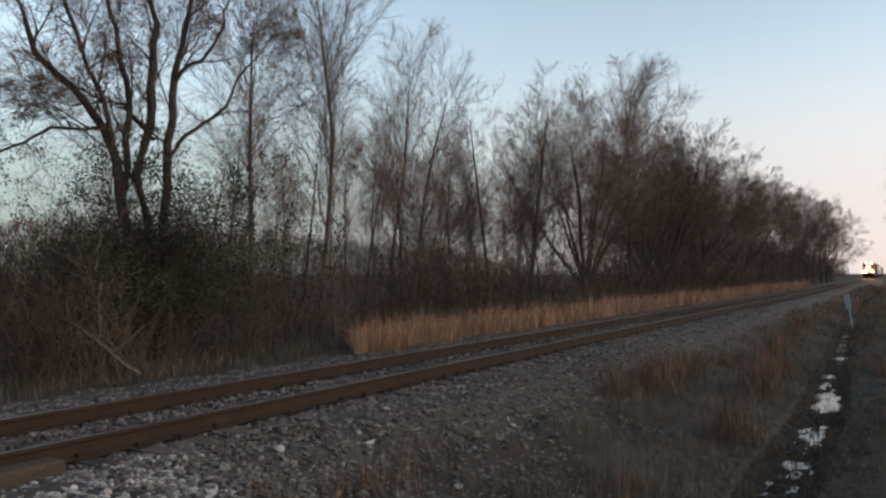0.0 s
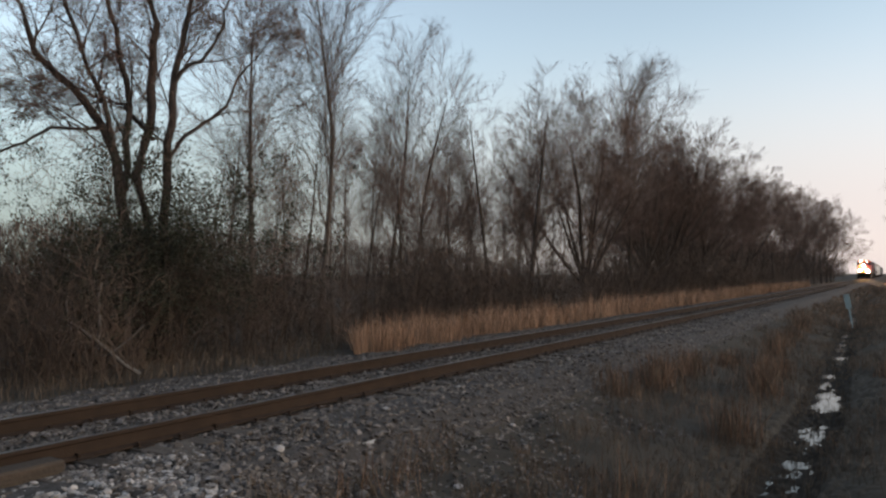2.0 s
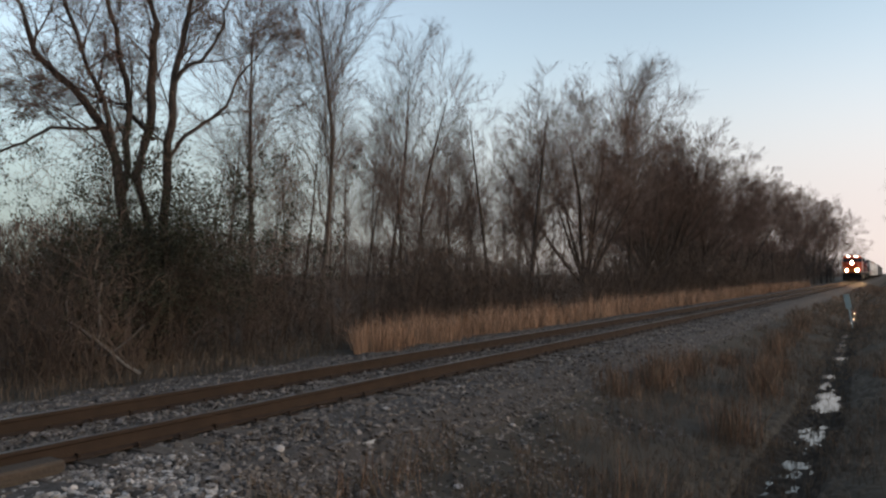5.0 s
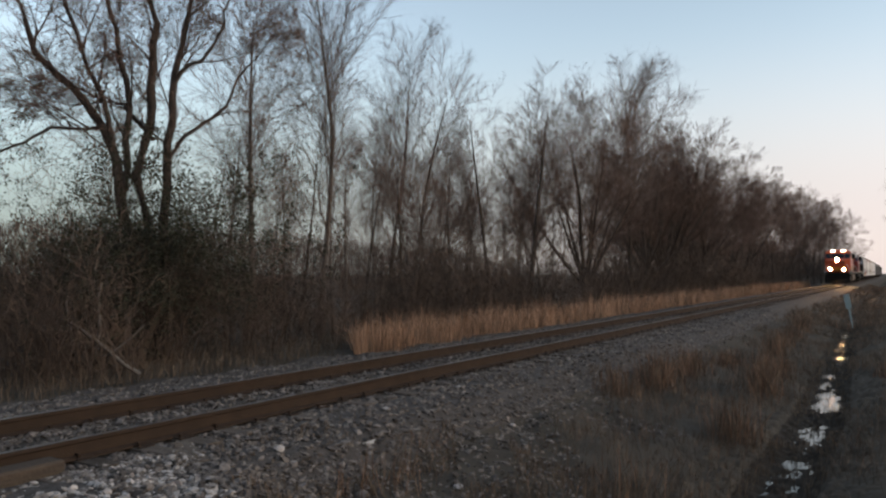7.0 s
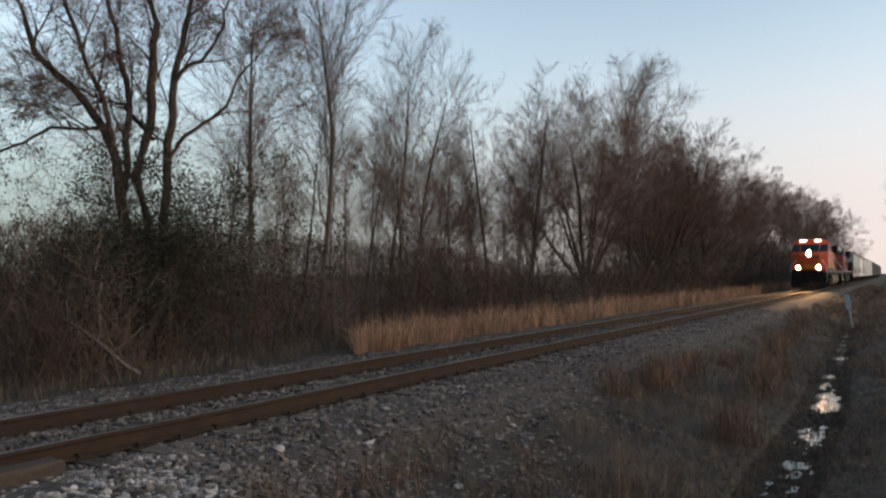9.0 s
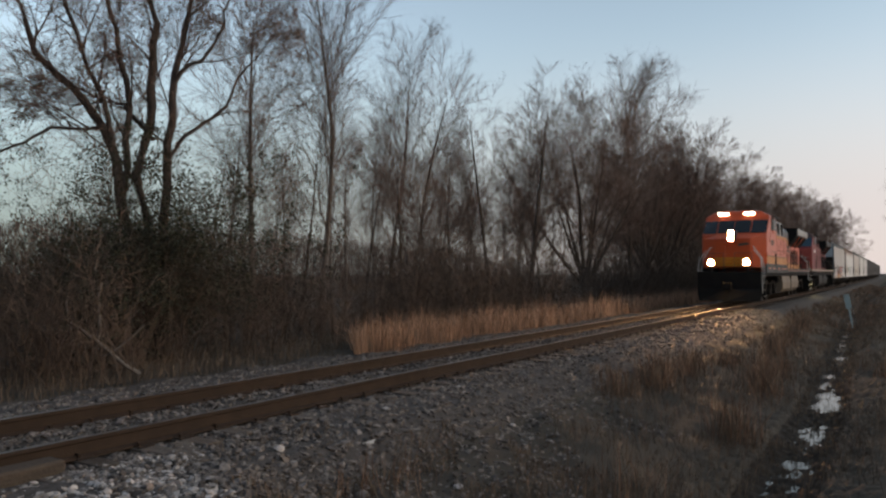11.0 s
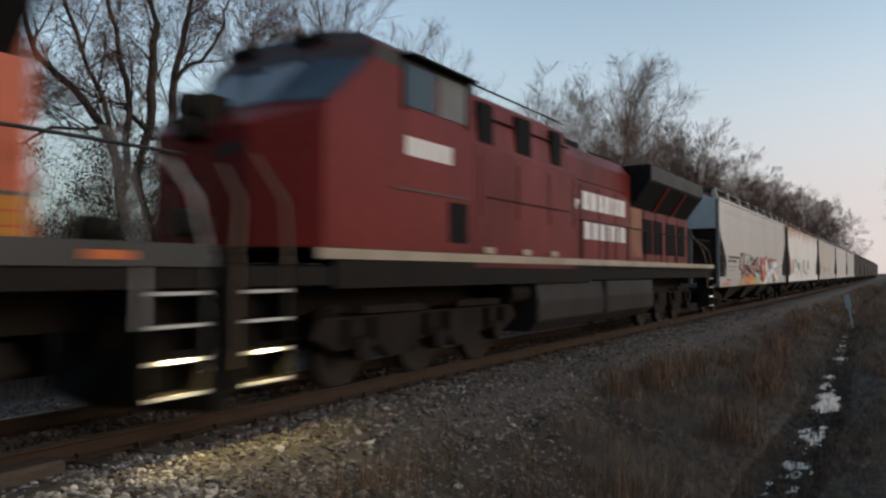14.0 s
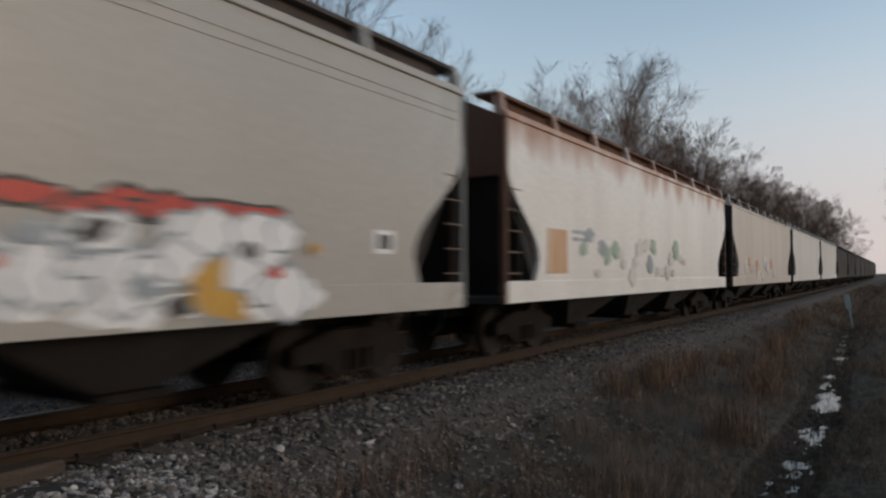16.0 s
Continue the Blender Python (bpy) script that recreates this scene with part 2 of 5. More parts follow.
def rust_below_eave(m, top, depth):
    """Rust that has run down from the roof's edge: noise-broken streaks over the paint."""
    nt = m.node_tree
    b = nt.nodes["Principled BSDF"]
    paint = b.inputs["Base Color"].links[0].from_socket
    tc = nt.nodes.new("ShaderNodeTexCoord")
    ax = nt.nodes.new("ShaderNodeSeparateXYZ")
    nt.links.new(tc.outputs["Object"], ax.inputs[0])
    fall = nt.nodes.new("ShaderNodeMapRange")
    fall.inputs["From Min"].default_value = top - depth
    fall.inputs["From Max"].default_value = top
    nt.links.new(ax.outputs["Z"], fall.inputs["Value"])
    mp = nt.nodes.new("ShaderNodeMapping")
    mp.inputs["Scale"].default_value = (1, 0.8, 0.25)
    nt.links.new(tc.outputs["Object"], mp.inputs["Vector"])
    n = nt.nodes.new("ShaderNodeTexNoise")
    n.inputs["Scale"].default_value = 2.2
    n.inputs["Detail"].default_value = 6
    nt.links.new(mp.outputs[0], n.inputs["Vector"])
    add = nt.nodes.new("ShaderNodeMath")
    add.operation = "MULTIPLY_ADD"
    add.inputs[1].default_value = 0.55
    nt.links.new(fall.outputs[0], add.inputs[0])
    nt.links.new(n.outputs["Fac"], add.inputs[2])
    cut = nt.nodes.new("ShaderNodeMapRange")
    cut.inputs["From Min"].default_value = 0.70
    cut.inputs["From Max"].default_value = 1.05
    cut.inputs["To Max"].default_value = 0.85
    nt.links.new(add.outputs[0], cut.inputs["Value"])
    mix = nt.nodes.new("ShaderNodeMix")
    mix.data_type = "RGBA"
    nt.links.new(cut.outputs[0], mix.inputs[0])
    nt.links.new(paint, mix.inputs[6])
    mix.inputs[7].default_value = (0.36, 0.15, 0.065, 1)
    nt.links.new(mix.outputs[2], b.inputs["Base Color"])
    return m


MAT["rusty_white_car"] = rust_below_eave(material("rust_streaked_white_paint", (0.80, 0.78, 0.74), (0.68, 0.645, 0.60), 0.36, scale=0.7, streak=(1, 1, 0.2), fine=12, bump=0.04), 4.2, 0.9)

# ------------------------------------------------ mesh helpers


class Shape:
    """Collects vertices and faces for one mesh."""

    def __init__(self):
        self.v, self.f, self.mi = [], [], []

    def add(self, verts, faces, mat=0):
        n = len(self.v)
        self.v.extend(tuple(p) for p in verts)
        for f in faces:
            self.f.append(tuple(i + n for i in f))
            self.mi.append(mat)
        return self

    def box(self, x0, x1, y0, y1, z0, z1, mat=0):
        v = [(x, y, z) for z in (z0, z1) for y in (y0, y1) for x in (x0, x1)]
        return self.add(v, [(0, 2, 3, 1), (4, 5, 7, 6), (0, 1, 5, 4), (2, 6, 7, 3), (0, 4, 6, 2), (1, 3, 7, 5)], mat)

    def rings(self, rings, cap=True, mat=0):
        """Skin over closed rings of equal length."""
        n = len(rings[0])
        v = [p for r in rings for p in r]
        f = []
        for k in range(len(rings) - 1):
            for i in range(n):
                j = (i + 1) % n
                f.append((k * n + i, k * n + j, (k + 1) * n + j, (k + 1) * n + i))
        if cap:
            f.append(tuple(range(n))[::-1])
            f.append(tuple((len(rings) - 1) * n + i for i in range(n)))
        return self.add(v, f, mat)

    def extrude_y(self, outline, y0, y1, mat=0):
        return self.rings([[(x, y0, z) for x, z in outline], [(x, y1, z) for x, z in outline]], True, mat)

    def extrude_x(self, outline, x0, x1, mat=0):
        return self.rings([[(x0, y, z) for y, z in outline], [(x1, y, z) for y, z in outline]], True, mat)

    def tube(self, path, radii, n=6, cap=True, mat=0):
        path = [Vector(p) for p in path]
        if not hasattr(radii, "__len__"):
            radii = [radii] * len(path)
        rs = []
        for i, p in enumerate(path):
            d = (path[min(i + 1, len(path) - 1)] - path[max(i - 1, 0)]).normalized()
            a = d.orthogonal().normalized() if abs(d.z) > 0.99 else d.cross(Vector((0, 0, 1))).normalized()
            b = d.cross(a)
            rs.append([p + (a * math.cos(2 * math.pi * k / n) + b * math.sin(2 * math.pi * k / n)) * radii[i] for k in range(n)])
        return self.rings(rs, cap, mat)

    def mesh(self, name, mats, bevel=0.0, smooth=False):
        me = bpy.data.meshes.new(name)
        me.from_pydata(self.v, [], self.f)
        for m in mats:
            me.materials.append(MAT[m])
        if len(mats) > 1:
            me.polygons.foreach_set("material_index", self.mi)
        bm = bmesh.new()
        bm.from_mesh(me)
        bmesh.ops.recalc_face_normals(bm, faces=bm.faces)
        if bevel:
            bmesh.ops.bevel(bm, geom=bm.edges[:], offset=bevel, segments=1, affect="EDGES", clamp_overlap=True)
        if smooth:
            for f in bm.faces:
                f.smooth = True
        bm.to_mesh(me)
        bm.free()
        me.update()
        return me


def part(name, shape, mats, parent=None, label="", bevel=0.0, smooth=False):
    """One mesh object under a thing or under a part."""
    mats = (mats,) if isinstance(mats, str) else mats
    ob = new(name, shape if isinstance(shape, bpy.types.Mesh) else shape.mesh(name, mats, bevel, smooth))
    if parent is not None:
        ob.parent = parent
    return tagged(ob, label=label)


def big_mesh(name, verts, faces, mats, index=None):
    """A joined mesh from arrays, with no clean-up pass."""
    me = bpy.data.meshes.new(name)
    me.from_pydata(verts, [], faces)
    for m in mats:
        me.materials.append(MAT[m])
    if index is not None:
        me.polygons.foreach_set("material_index", index)
    me.update()
    return me

# ------------------------------------------------ the lie of the land
BEND = -2.55e-5          # very slight curve of the line


def track_x(y):
    return 0.5 * BEND * min(y, 600.0) ** 2 if y > 0 else 0.0


def smooth(a, b, t):
    t = min(1.0, max(0.0, (t - a) / (b - a)))
    return t * t * (3 - 2 * t)


PROFILE = [(-9000, -1.2), (-60, -1.1), (-14, -0.95), (-7, -0.75), (-5.2, -0.62), (-3.6, -0.46), (-2.3, -0.255), (-1.75, -0.217),
           (1.75, -0.217), (2.1, -0.255), (2.75, -0.52), (3.6, -0.68), (4.8, -0.82), (5.45, -0.92), (5.74, -1.06), (5.88, -1.085),
           (6.08, -1.08), (6.22, -1.03), (6.50, -0.93), (7.0, -0.80), (9.0, -0.62), (14, -0.6), (60, -0.8), (9000, -1.2)]


def ditch_x(y):
    """Middle of the ditch, off the track's middle."""
    return 5.93 - 0.034 * (max(14.0, min(y, 56.0)) - 14.0)


def ground_z(x, y):
    u = x - track_x(y)
    c = ditch_x(y)
    if u > 2.75:
        u = 2.75 + (u - 2.75) * 3.21 / (c - 2.75) if u < c else u - c + 5.96
    for (a, za), (b, zb) in zip(PROFILE, PROFILE[1:]):
        if u <= b:
            k = (u - a) / (b - a)
            z = za + (zb - za) * k
            break
    k = 0.0
    if u > 1.7:
        k = 1 - smooth(3.7, 5.4, y + 0.25 * (u - 2) * (1 if u < 5 else 0.4))
        z += ((-0.22 if u < 6 else -0.30) - z) * k          # earth ramp of the road crossing
    if abs(u) > 1.6:
        amp = 0.05 if abs(u) < 2.6 else 0.09
        z += amp * noise.noise((x * 0.9, y * 0.9, 3.1)) + 0.4 * amp * noise.noise((x * 3.1, y * 3.1, 7.7))
        if 5.0 < u < 7.0 and k < 1:
            z += (1 - k) * (0.016 * noise.noise((x * 1.7, y * 0.6, 11.0)) + 0.030 * noise.noise((x * 5.0, y * 2.6, 1.0))
                            + 0.055 * noise.noise((x * 10.0, y * 7.0, 21.0)))
    return z


def ground():
    def graded(parts):
        out = []
        for a, b, n in parts:
            out += [a + (b - a) * i / n for i in range(n)]
        return out + [parts[-1][1]]
    xs = graded([(-4000, -300, 6), (-300, -60, 8), (-60, -14, 16), (-14, -5, 18), (-5, -1.6, 16), (-1.6, 1.6, 4), (1.6, 4.2, 20), (4.2, 5.4, 20), (5.4, 6.8, 40), (6.8, 7.2, 4),
                 (7.2, 14, 12), (14, 60, 10), (60, 4000, 10)])
    ys = graded([(-4000, -60, 8), (-60, -4, 16), (-4, 3, 18), (3, 16, 190), (16, 40, 160), (40, 120, 70), (120, 500, 40), (500, 4000, 10)])
    verts = [(x, y, ground_z(x, y)) for y in ys for x in xs]
    nx = len(xs)
    faces, index = [], []
    for j in range(len(ys) - 1):
        for i in range(nx - 1):
            a = j * nx + i
            faces.append((a, a + 1, a + nx + 1, a + nx))
            u = 0.5 * (xs[i] + xs[i + 1]) - track_x(ys[j])
            index.append(1 if -4.5 < ys[j] < 3.2 and u > 1.6 else 2 if -0.42 < u - ditch_x(ys[j]) < 0.42 and ys[j] > 5 else 1 if (-5.3 if ys[j] < 15 else -3.6) < u < 2.7 else 0)
    ob = new("ground", big_mesh("ground", verts, faces, ("soil", "ballast", "mud"), index))
    tagged(ob, "dead grass and soil with a raised gravel track bed", "ground", kind="structure")
    w = Shape().add([(5.4, 5.0, -1.076), (6.5, 5.0, -1.076), (6.5, 14.0, -1.076), (5.1, 60, -1.076), (3.9, 60, -1.076), (5.4, 14.0, -1.076)], [(0, 1, 2, 5), (5, 2, 3, 4)])
    ob = part("water", w, "water")
    tagged(ob, "shallow standing water in the trackside ditch", "water", kind="structure")


STONE_V = [(0, 0, -1), (0.72, -0.53, -0.45), (-0.28, -0.85, -0.45), (-0.89, 0, -0.45), (-0.28, 0.85, -0.45), (0.72, 0.53, -0.45),
           (0.28, -0.85, 0.45), (-0.72, -0.53, 0.45), (-0.72, 0.53, 0.45), (0.28, 0.85, 0.45), (0.89, 0, 0.45), (0, 0, 1)]
STONE_F = [(0, 1, 2), (1, 0, 5), (0, 2, 3), (0, 3, 4), (0, 4, 5), (1, 5, 10), (2, 1, 6), (3, 2, 7), (4, 3, 8), (5, 4, 9),
           (1, 10, 6), (2, 6, 7), (3, 7, 8), (4, 8, 9), (5, 9, 10), (6, 10, 11), (7, 6, 11), (8, 7, 11), (9, 8, 11), (10, 9, 11)]


def stones(name, spots, mat, label):
    """Loose angular stones, one joined mesh. spots: x, y, size."""
    rng = np.random.default_rng(5)
    base = np.array(STONE_V)
    verts, faces = [], []
    for k, (x, y, s) in enumerate(spots):
        v = base * rng.uniform(0.5, 1.4, (12, 1)) * np.array([1, rng.uniform(0.5, 1.0), rng.uniform(0.35, 0.75)]) * s
        a = rng.uniform(0, 6.28)
        c, sn = math.cos(a), math.sin(a)
        tilt = rng.uniform(-0.5, 0.5)
        v = np.stack([v[:, 0] * c - v[:, 1] * sn, v[:, 0] * sn + v[:, 1] * c, v[:, 2] + tilt * v[:, 0]], 1)
        v += (x, y, ground_z(x, y) + s * 0.22 + (0.03 if abs(x) < 0.64 else 0.0))
        verts.extend(v.tolist())
        o = 12 * k
        faces.extend((a0 + o, b0 + o, c0 + o) for a0, b0, c0 in STONE_F)
    ob = new(name, big_mesh(name, verts, faces, (mat,)))
    tagged(ob, label, "gravel", kind="stuff")


def gravel():
    r = random.Random(11)
    spots = []
    for _ in range(7800):                      # shoulder on the camera's side
        y = 3.6 + 34 * r.random() ** 1.8
        x = 0.85 + abs(r.gauss(0, 1.0)) if r.random() < 0.6 else r.uniform(0.85, 2.9)
        if x < 3.7 and (x < 2.7 or noise.noise((x, y * 0.7, 2.0)) > -0.1):
            spots.append((x + track_x(y), y, r.uniform(0.018, 0.045) * (1.35 if r.random() < 0.12 else 1)))
    for _ in range(4600):                      # between the rails
        y = 3.0 + 26 * r.random() ** 1.6
        spots.append((r.uniform(-0.62, 0.62), y, r.uniform(0.02, 0.042)))
    for _ in range(6000):                      # far shoulder
        y = 4.0 + 26 * r.random() ** 1.5
        spots.append((r.uniform(-5.2 if y < 15 else -3.3, -0.9), y, r.uniform(0.02, 0.045)))
    for _ in range(3000):                      # stones strewn down into the grass
        y = 4.4 + 9 * r.random() ** 1.4
        x = r.uniform(2.2, 4.6)
        if y < 7.5 or noise.noise((x * 0.9, y * 0.9, 6.0)) + 0.35 * (3.2 - x) > -0.1:
            spots.append((x, y, r.uniform(0.014, 0.04) * (1.5 if r.random() < 0.08 else 1)))
    stones("ballast_stones", spots, "stone", "grey crushed stone ballast along the track")
    spots = []
    for _ in range(1800):                      # the road over the crossing
        y, x = r.uniform(-3.5, 2.6), r.uniform(1.2, 11)
        spots.append((x, y, r.uniform(0.012, 0.03)))
    for _ in range(3400):
        y = r.uniform(2.2, 5.0)
        x = r.uniform(1.1, 4.4)
        if y < 4.9 - 0.42 * (x - 1.1) + 0.35 * noise.noise((x * 1.5, y * 1.5, 0)):
            spots.append((x, y, r.uniform(0.012, 0.045)))
    stones("road_gravel", spots, "pale_stone", "pale crushed gravel beside the road crossing")


def rails():
    prof = [(-0.07, -0.185), (0.07, -0.185), (0.07, -0.172), (0.012, -0.150), (0.010, -0.048), (0.036, -0.036), (0.036, -0.006), (0.028, 0.0),
            (-0.028, 0.0), (-0.036, -0.006), (-0.036, -0.036), (-0.010, -0.048), (-0.012, -0.150), (-0.07, -0.172)]
    ys = [-300, -40, -4] + [2 * k for k in range(0, 30)] + [60 + 20 * k for k in range(0, 34)]
    for side in (0.7535, -0.7535):
        s = Shape()
        rs = []
        for y in ys:
            dz = 0.006 * noise.noise((y * 0.23, side, 0)) if y < 60 else 0
            dx = track_x(y) + 0.006 * noise.noise((y * 0.2, side, 5))
            rs.append([(side + x + dx, y, z + dz) for x, z in prof])
        s.rings(rs)
        n = len(prof)
        s.mi = [1 if (i % n) == 7 else 0 for i in range(len(s.f))]
        ob = part("rail", s, ("rust_rail", "rail_top"))
        tagged(ob, "rusty steel rail with a worn running surface", "rail", group="track rails", kind="structure")


def ties():
    s = Shape().box(-1.3, 1.3, -0.11, 0.11, -0.36, -0.19)
    tie = part("railroad_tie", s, "tie", bevel=0.012)
    tagged(tie, "dark creosoted wooden crosstie bedded in ballast", "railroad tie", group="crossties of the track")
    for side in (-0.7535, 0.7535):
        part("tie_plate", Shape().box(side - 0.17, side + 0.17, -0.09, 0.09, -0.19, -0.178), "rust_rail", tie, bevel=0.003)
        for k in (-0.11, 0.11):
            sp = Shape().box(side + k - 0.012, side + k + 0.012, -0.06, -0.036, -0.2, -0.15)
            sp.box(side + k * 0.9 - 0.02, side + k * 0.9 + 0.02, -0.066, -0.030, -0.15, -0.138)
            part("rail_spike", sp, "rust_rail", tie)
    r = random.Random(3)
    tie.matrix_basis = pose(0, 3.0, 0)
    for k in range(1, 95):
        y = 3.0 + 0.51 * k + r.uniform(-0.03, 0.03)
        copy_thing(tie, pose(track_x(y) + r.uniform(-0.06, 0.06), y, r.uniform(-0.012, 0.008), 0, r.uniform(-0.4, 0.4), r.uniform(-1.5, 1.5)))
    far = Shape()
    for k in range(120):
        y = 52 + 0.53 * k
        far.box(-1.3 + track_x(y), 1.3 + track_x(y), y - 0.11, y + 0.11, -0.36, -0.19)
    tagged(part("distant_crossties", far, "tie"), "row of dark wooden crossties receding along the track", "railroad ties", kind="stuff")
    s = Shape().box(0.0, 0.24, 0, 6.7, -0.3, 0)
    pl = tagged(part("crossing_plank", s, "plank", bevel=0.02), "weathered timber crossing panel beside the rail", "plank")
    pl.matrix_basis = pose(0.84, -3.05, -0.085)
    s = Shape().box(0, 0.75, 0, 0.2, 0, 0.06)
    pl = tagged(part("loose_board", s, "tie", bevel=0.01), "broken dark board lying in the ballast", "board")
    pl.matrix_basis = pose(0.98, 4.75, -0.235, 2, 3, -22)


# ------------------------------------------------ plants


class Plant:
    """Grows a trunk with limbs and twigs as tapered tubes."""

    def __init__(self, seed, least=0.0055, slender=1.0):
        self.r = random.Random(seed)
        self.wood, self.twig = Shape(), Shape()
        self.tips = []
        self.slender = slender                           # how thin the first branches are
        self.least = least                               # the thinnest twig

    def limb(self, p, d, length, r0, level, spec):
        """spec: per level (segments, wander, lift, children, child angle, child length, first child at)."""
        seg, wander, lift, kids, ang, ratio, first = spec[level]
        r = self.r
        if level and level + 1 == len(spec):           # a last fine twig: one slender spike
            q = p + (d + Vector((r.gauss(0, wander), r.gauss(0, wander), lift))).normalized() * length
            a = d.orthogonal().normalized() * r0
            b = d.cross(a)
            c = r.uniform(0, 3.14)
            w = (a * math.cos(c) + b * math.sin(c)) * 1.25
            self.twig.add([p + w, p - w, q], [(0, 1, 2)])
            self.tips.append(q)
            return [p, q]
        path, radii, ways = [p.copy()], [r0], [d.copy()]
        step = length / seg
        tip = 0.66 if len(spec) == 1 else (0.18 if level == 0 else 0.25)
        for i in range(seg):
            d = (d + Vector((r.gauss(0, wander), r.gauss(0, wander), r.gauss(0, wander) + lift))).normalized()
            p = p + d * step
            path.append(p.copy())
            ways.append(d.copy())
            radii.append(r0 * (1 - (1 - tip) * (i + 1) / seg))
        big = r0 > 0.022
        (self.wood if big else self.twig).tube(path, radii, 8 if r0 > 0.1 else (4 if big else 3), cap=False)
        if level + 1 >= len(spec):
            self.tips.append(path[-1])
            return path
        n = max(1, int(kids * r.uniform(0.8, 1.2) + 0.5))
        for k in range(n):
            t = first + (1 - first) * (k + r.random()) / n
            f = t * seg
            i = min(int(f), seg - 1)
            q = path[i].lerp(path[i + 1], f - i)
            w = ways[i + 1]
            side = w.orthogonal().normalized()
            side.rotate(Matrix.Rotation(r.uniform(0, 6.283), 3, w))
            a = radians(ang * r.uniform(0.7, 1.25))
            cd = (w * math.cos(a) + side * math.sin(a)).normalized()
            taper = (1 - 0.55 * t)
            self.limb(q, cd, length * ratio * r.uniform(0.7, 1.2) * (taper + 0.25), max(self.least, radii[i] * r.uniform(0.38, 0.56) * (1.0 if level else self.slender)), level + 1, spec)
        for k in range(2):                             # the end breaks up into a fan of twigs
            side = d.orthogonal().normalized()
            side.rotate(Matrix.Rotation(r.uniform(0, 6.283), 3, d))
            cd = (d + side * r.uniform(0.25, 0.7)).normalized()
            finer = min(level + (1 if level else 2), len(spec) - 1)
            self.limb(path[-1], cd, length * ratio * r.uniform(0.35, 0.6) * (1 if level else 0.6), max(self.least * 0.8, radii[-1] * (0.7 if level else 0.3)), finer, spec)
        return path

    def finish(self, name, label, bark, group="", twigs="twig"):
        root = new(name)
        part("trunk", self.wood, bark, root, smooth=True)
        if self.twig.v:
            part("crown", big_mesh("crown", self.twig.v, self.twig.f, (twigs,)), twigs, root)
        return tagged(root, label, "tree", group)


def tall_tree(seed, height, r0, bark, label, angle=38, dense=1.0, lean=0.0, bare=0.3, least=0.0055):
    """Slender woodland tree with steep ascending branches."""
    p = Plant(seed, least, 0.6)
    spec = [(9, 0.035, 0.01, 24 * dense, angle, 0.33, bare), (5, 0.10, 0.08, 9 * dense, 38, 0.46, 0.1), (2, 0.12, 0.05, 11 * dense, 34, 0.8, 0.05), (1, 0.24, 0.03, 0, 0, 0, 0)]
    p.limb(Vector((0, 0, -0.15)), Vector((lean, 0, 1)).normalized(), height, r0, 0, spec)
    return p.finish("tree", label, bark, "bare trees along the track")


def spreading_tree(seed, height, r0, bark, label, fork=0.2, stems=6, spread=30, dense=1.0, least=0.0055):
    """Broad tree that forks low into several curving stems, with a rounded crown of very fine twigs."""
    p = Plant(seed, least, 0.75)
    r = p.r
    trunk = [(3, 0.02, 0, 0, 0, 0, 0)]
    path = p.limb(Vector((0, 0, -0.15)), Vector((0.02, 0, 1)), height * fork, r0, 0, trunk)
    spec = [(8, 0.05, 0.05, 11 * dense, 42, 0.38, 0.2), (4, 0.07, 0.10, 8 * dense, 38, 0.52, 0.1), (2, 0.08, 0.10, 6.5 * dense, 34, 0.72, 0.08),
            (1, 0.10, 0.08, 5 * dense, 28, 0.95, 0.08), (1, 0.10, 0.05, 0, 0, 0, 0)]
    for k in range(stems):
        a = 2 * math.pi * (k + r.uniform(-0.3, 0.3)) / stems
        e = radians(spread * r.uniform(0.55, 1.2)) if k else radians(3)
        d = Vector((math.sin(e) * math.cos(a), math.sin(e) * math.sin(a), math.cos(e)))
        q = path[-1] - Vector((0, 0, r.uniform(0, 0.5) * height * fork))
        p.limb(q, d, height * (1 - fork) * r.uniform(0.66, 0.80) * (0.98 if k == 0 else 1 - 0.12 * math.sin(e)), r0 * r.uniform(0.36, 0.52), 0, spec)
    return p.finish("tree", label, bark, "bare trees along the track")


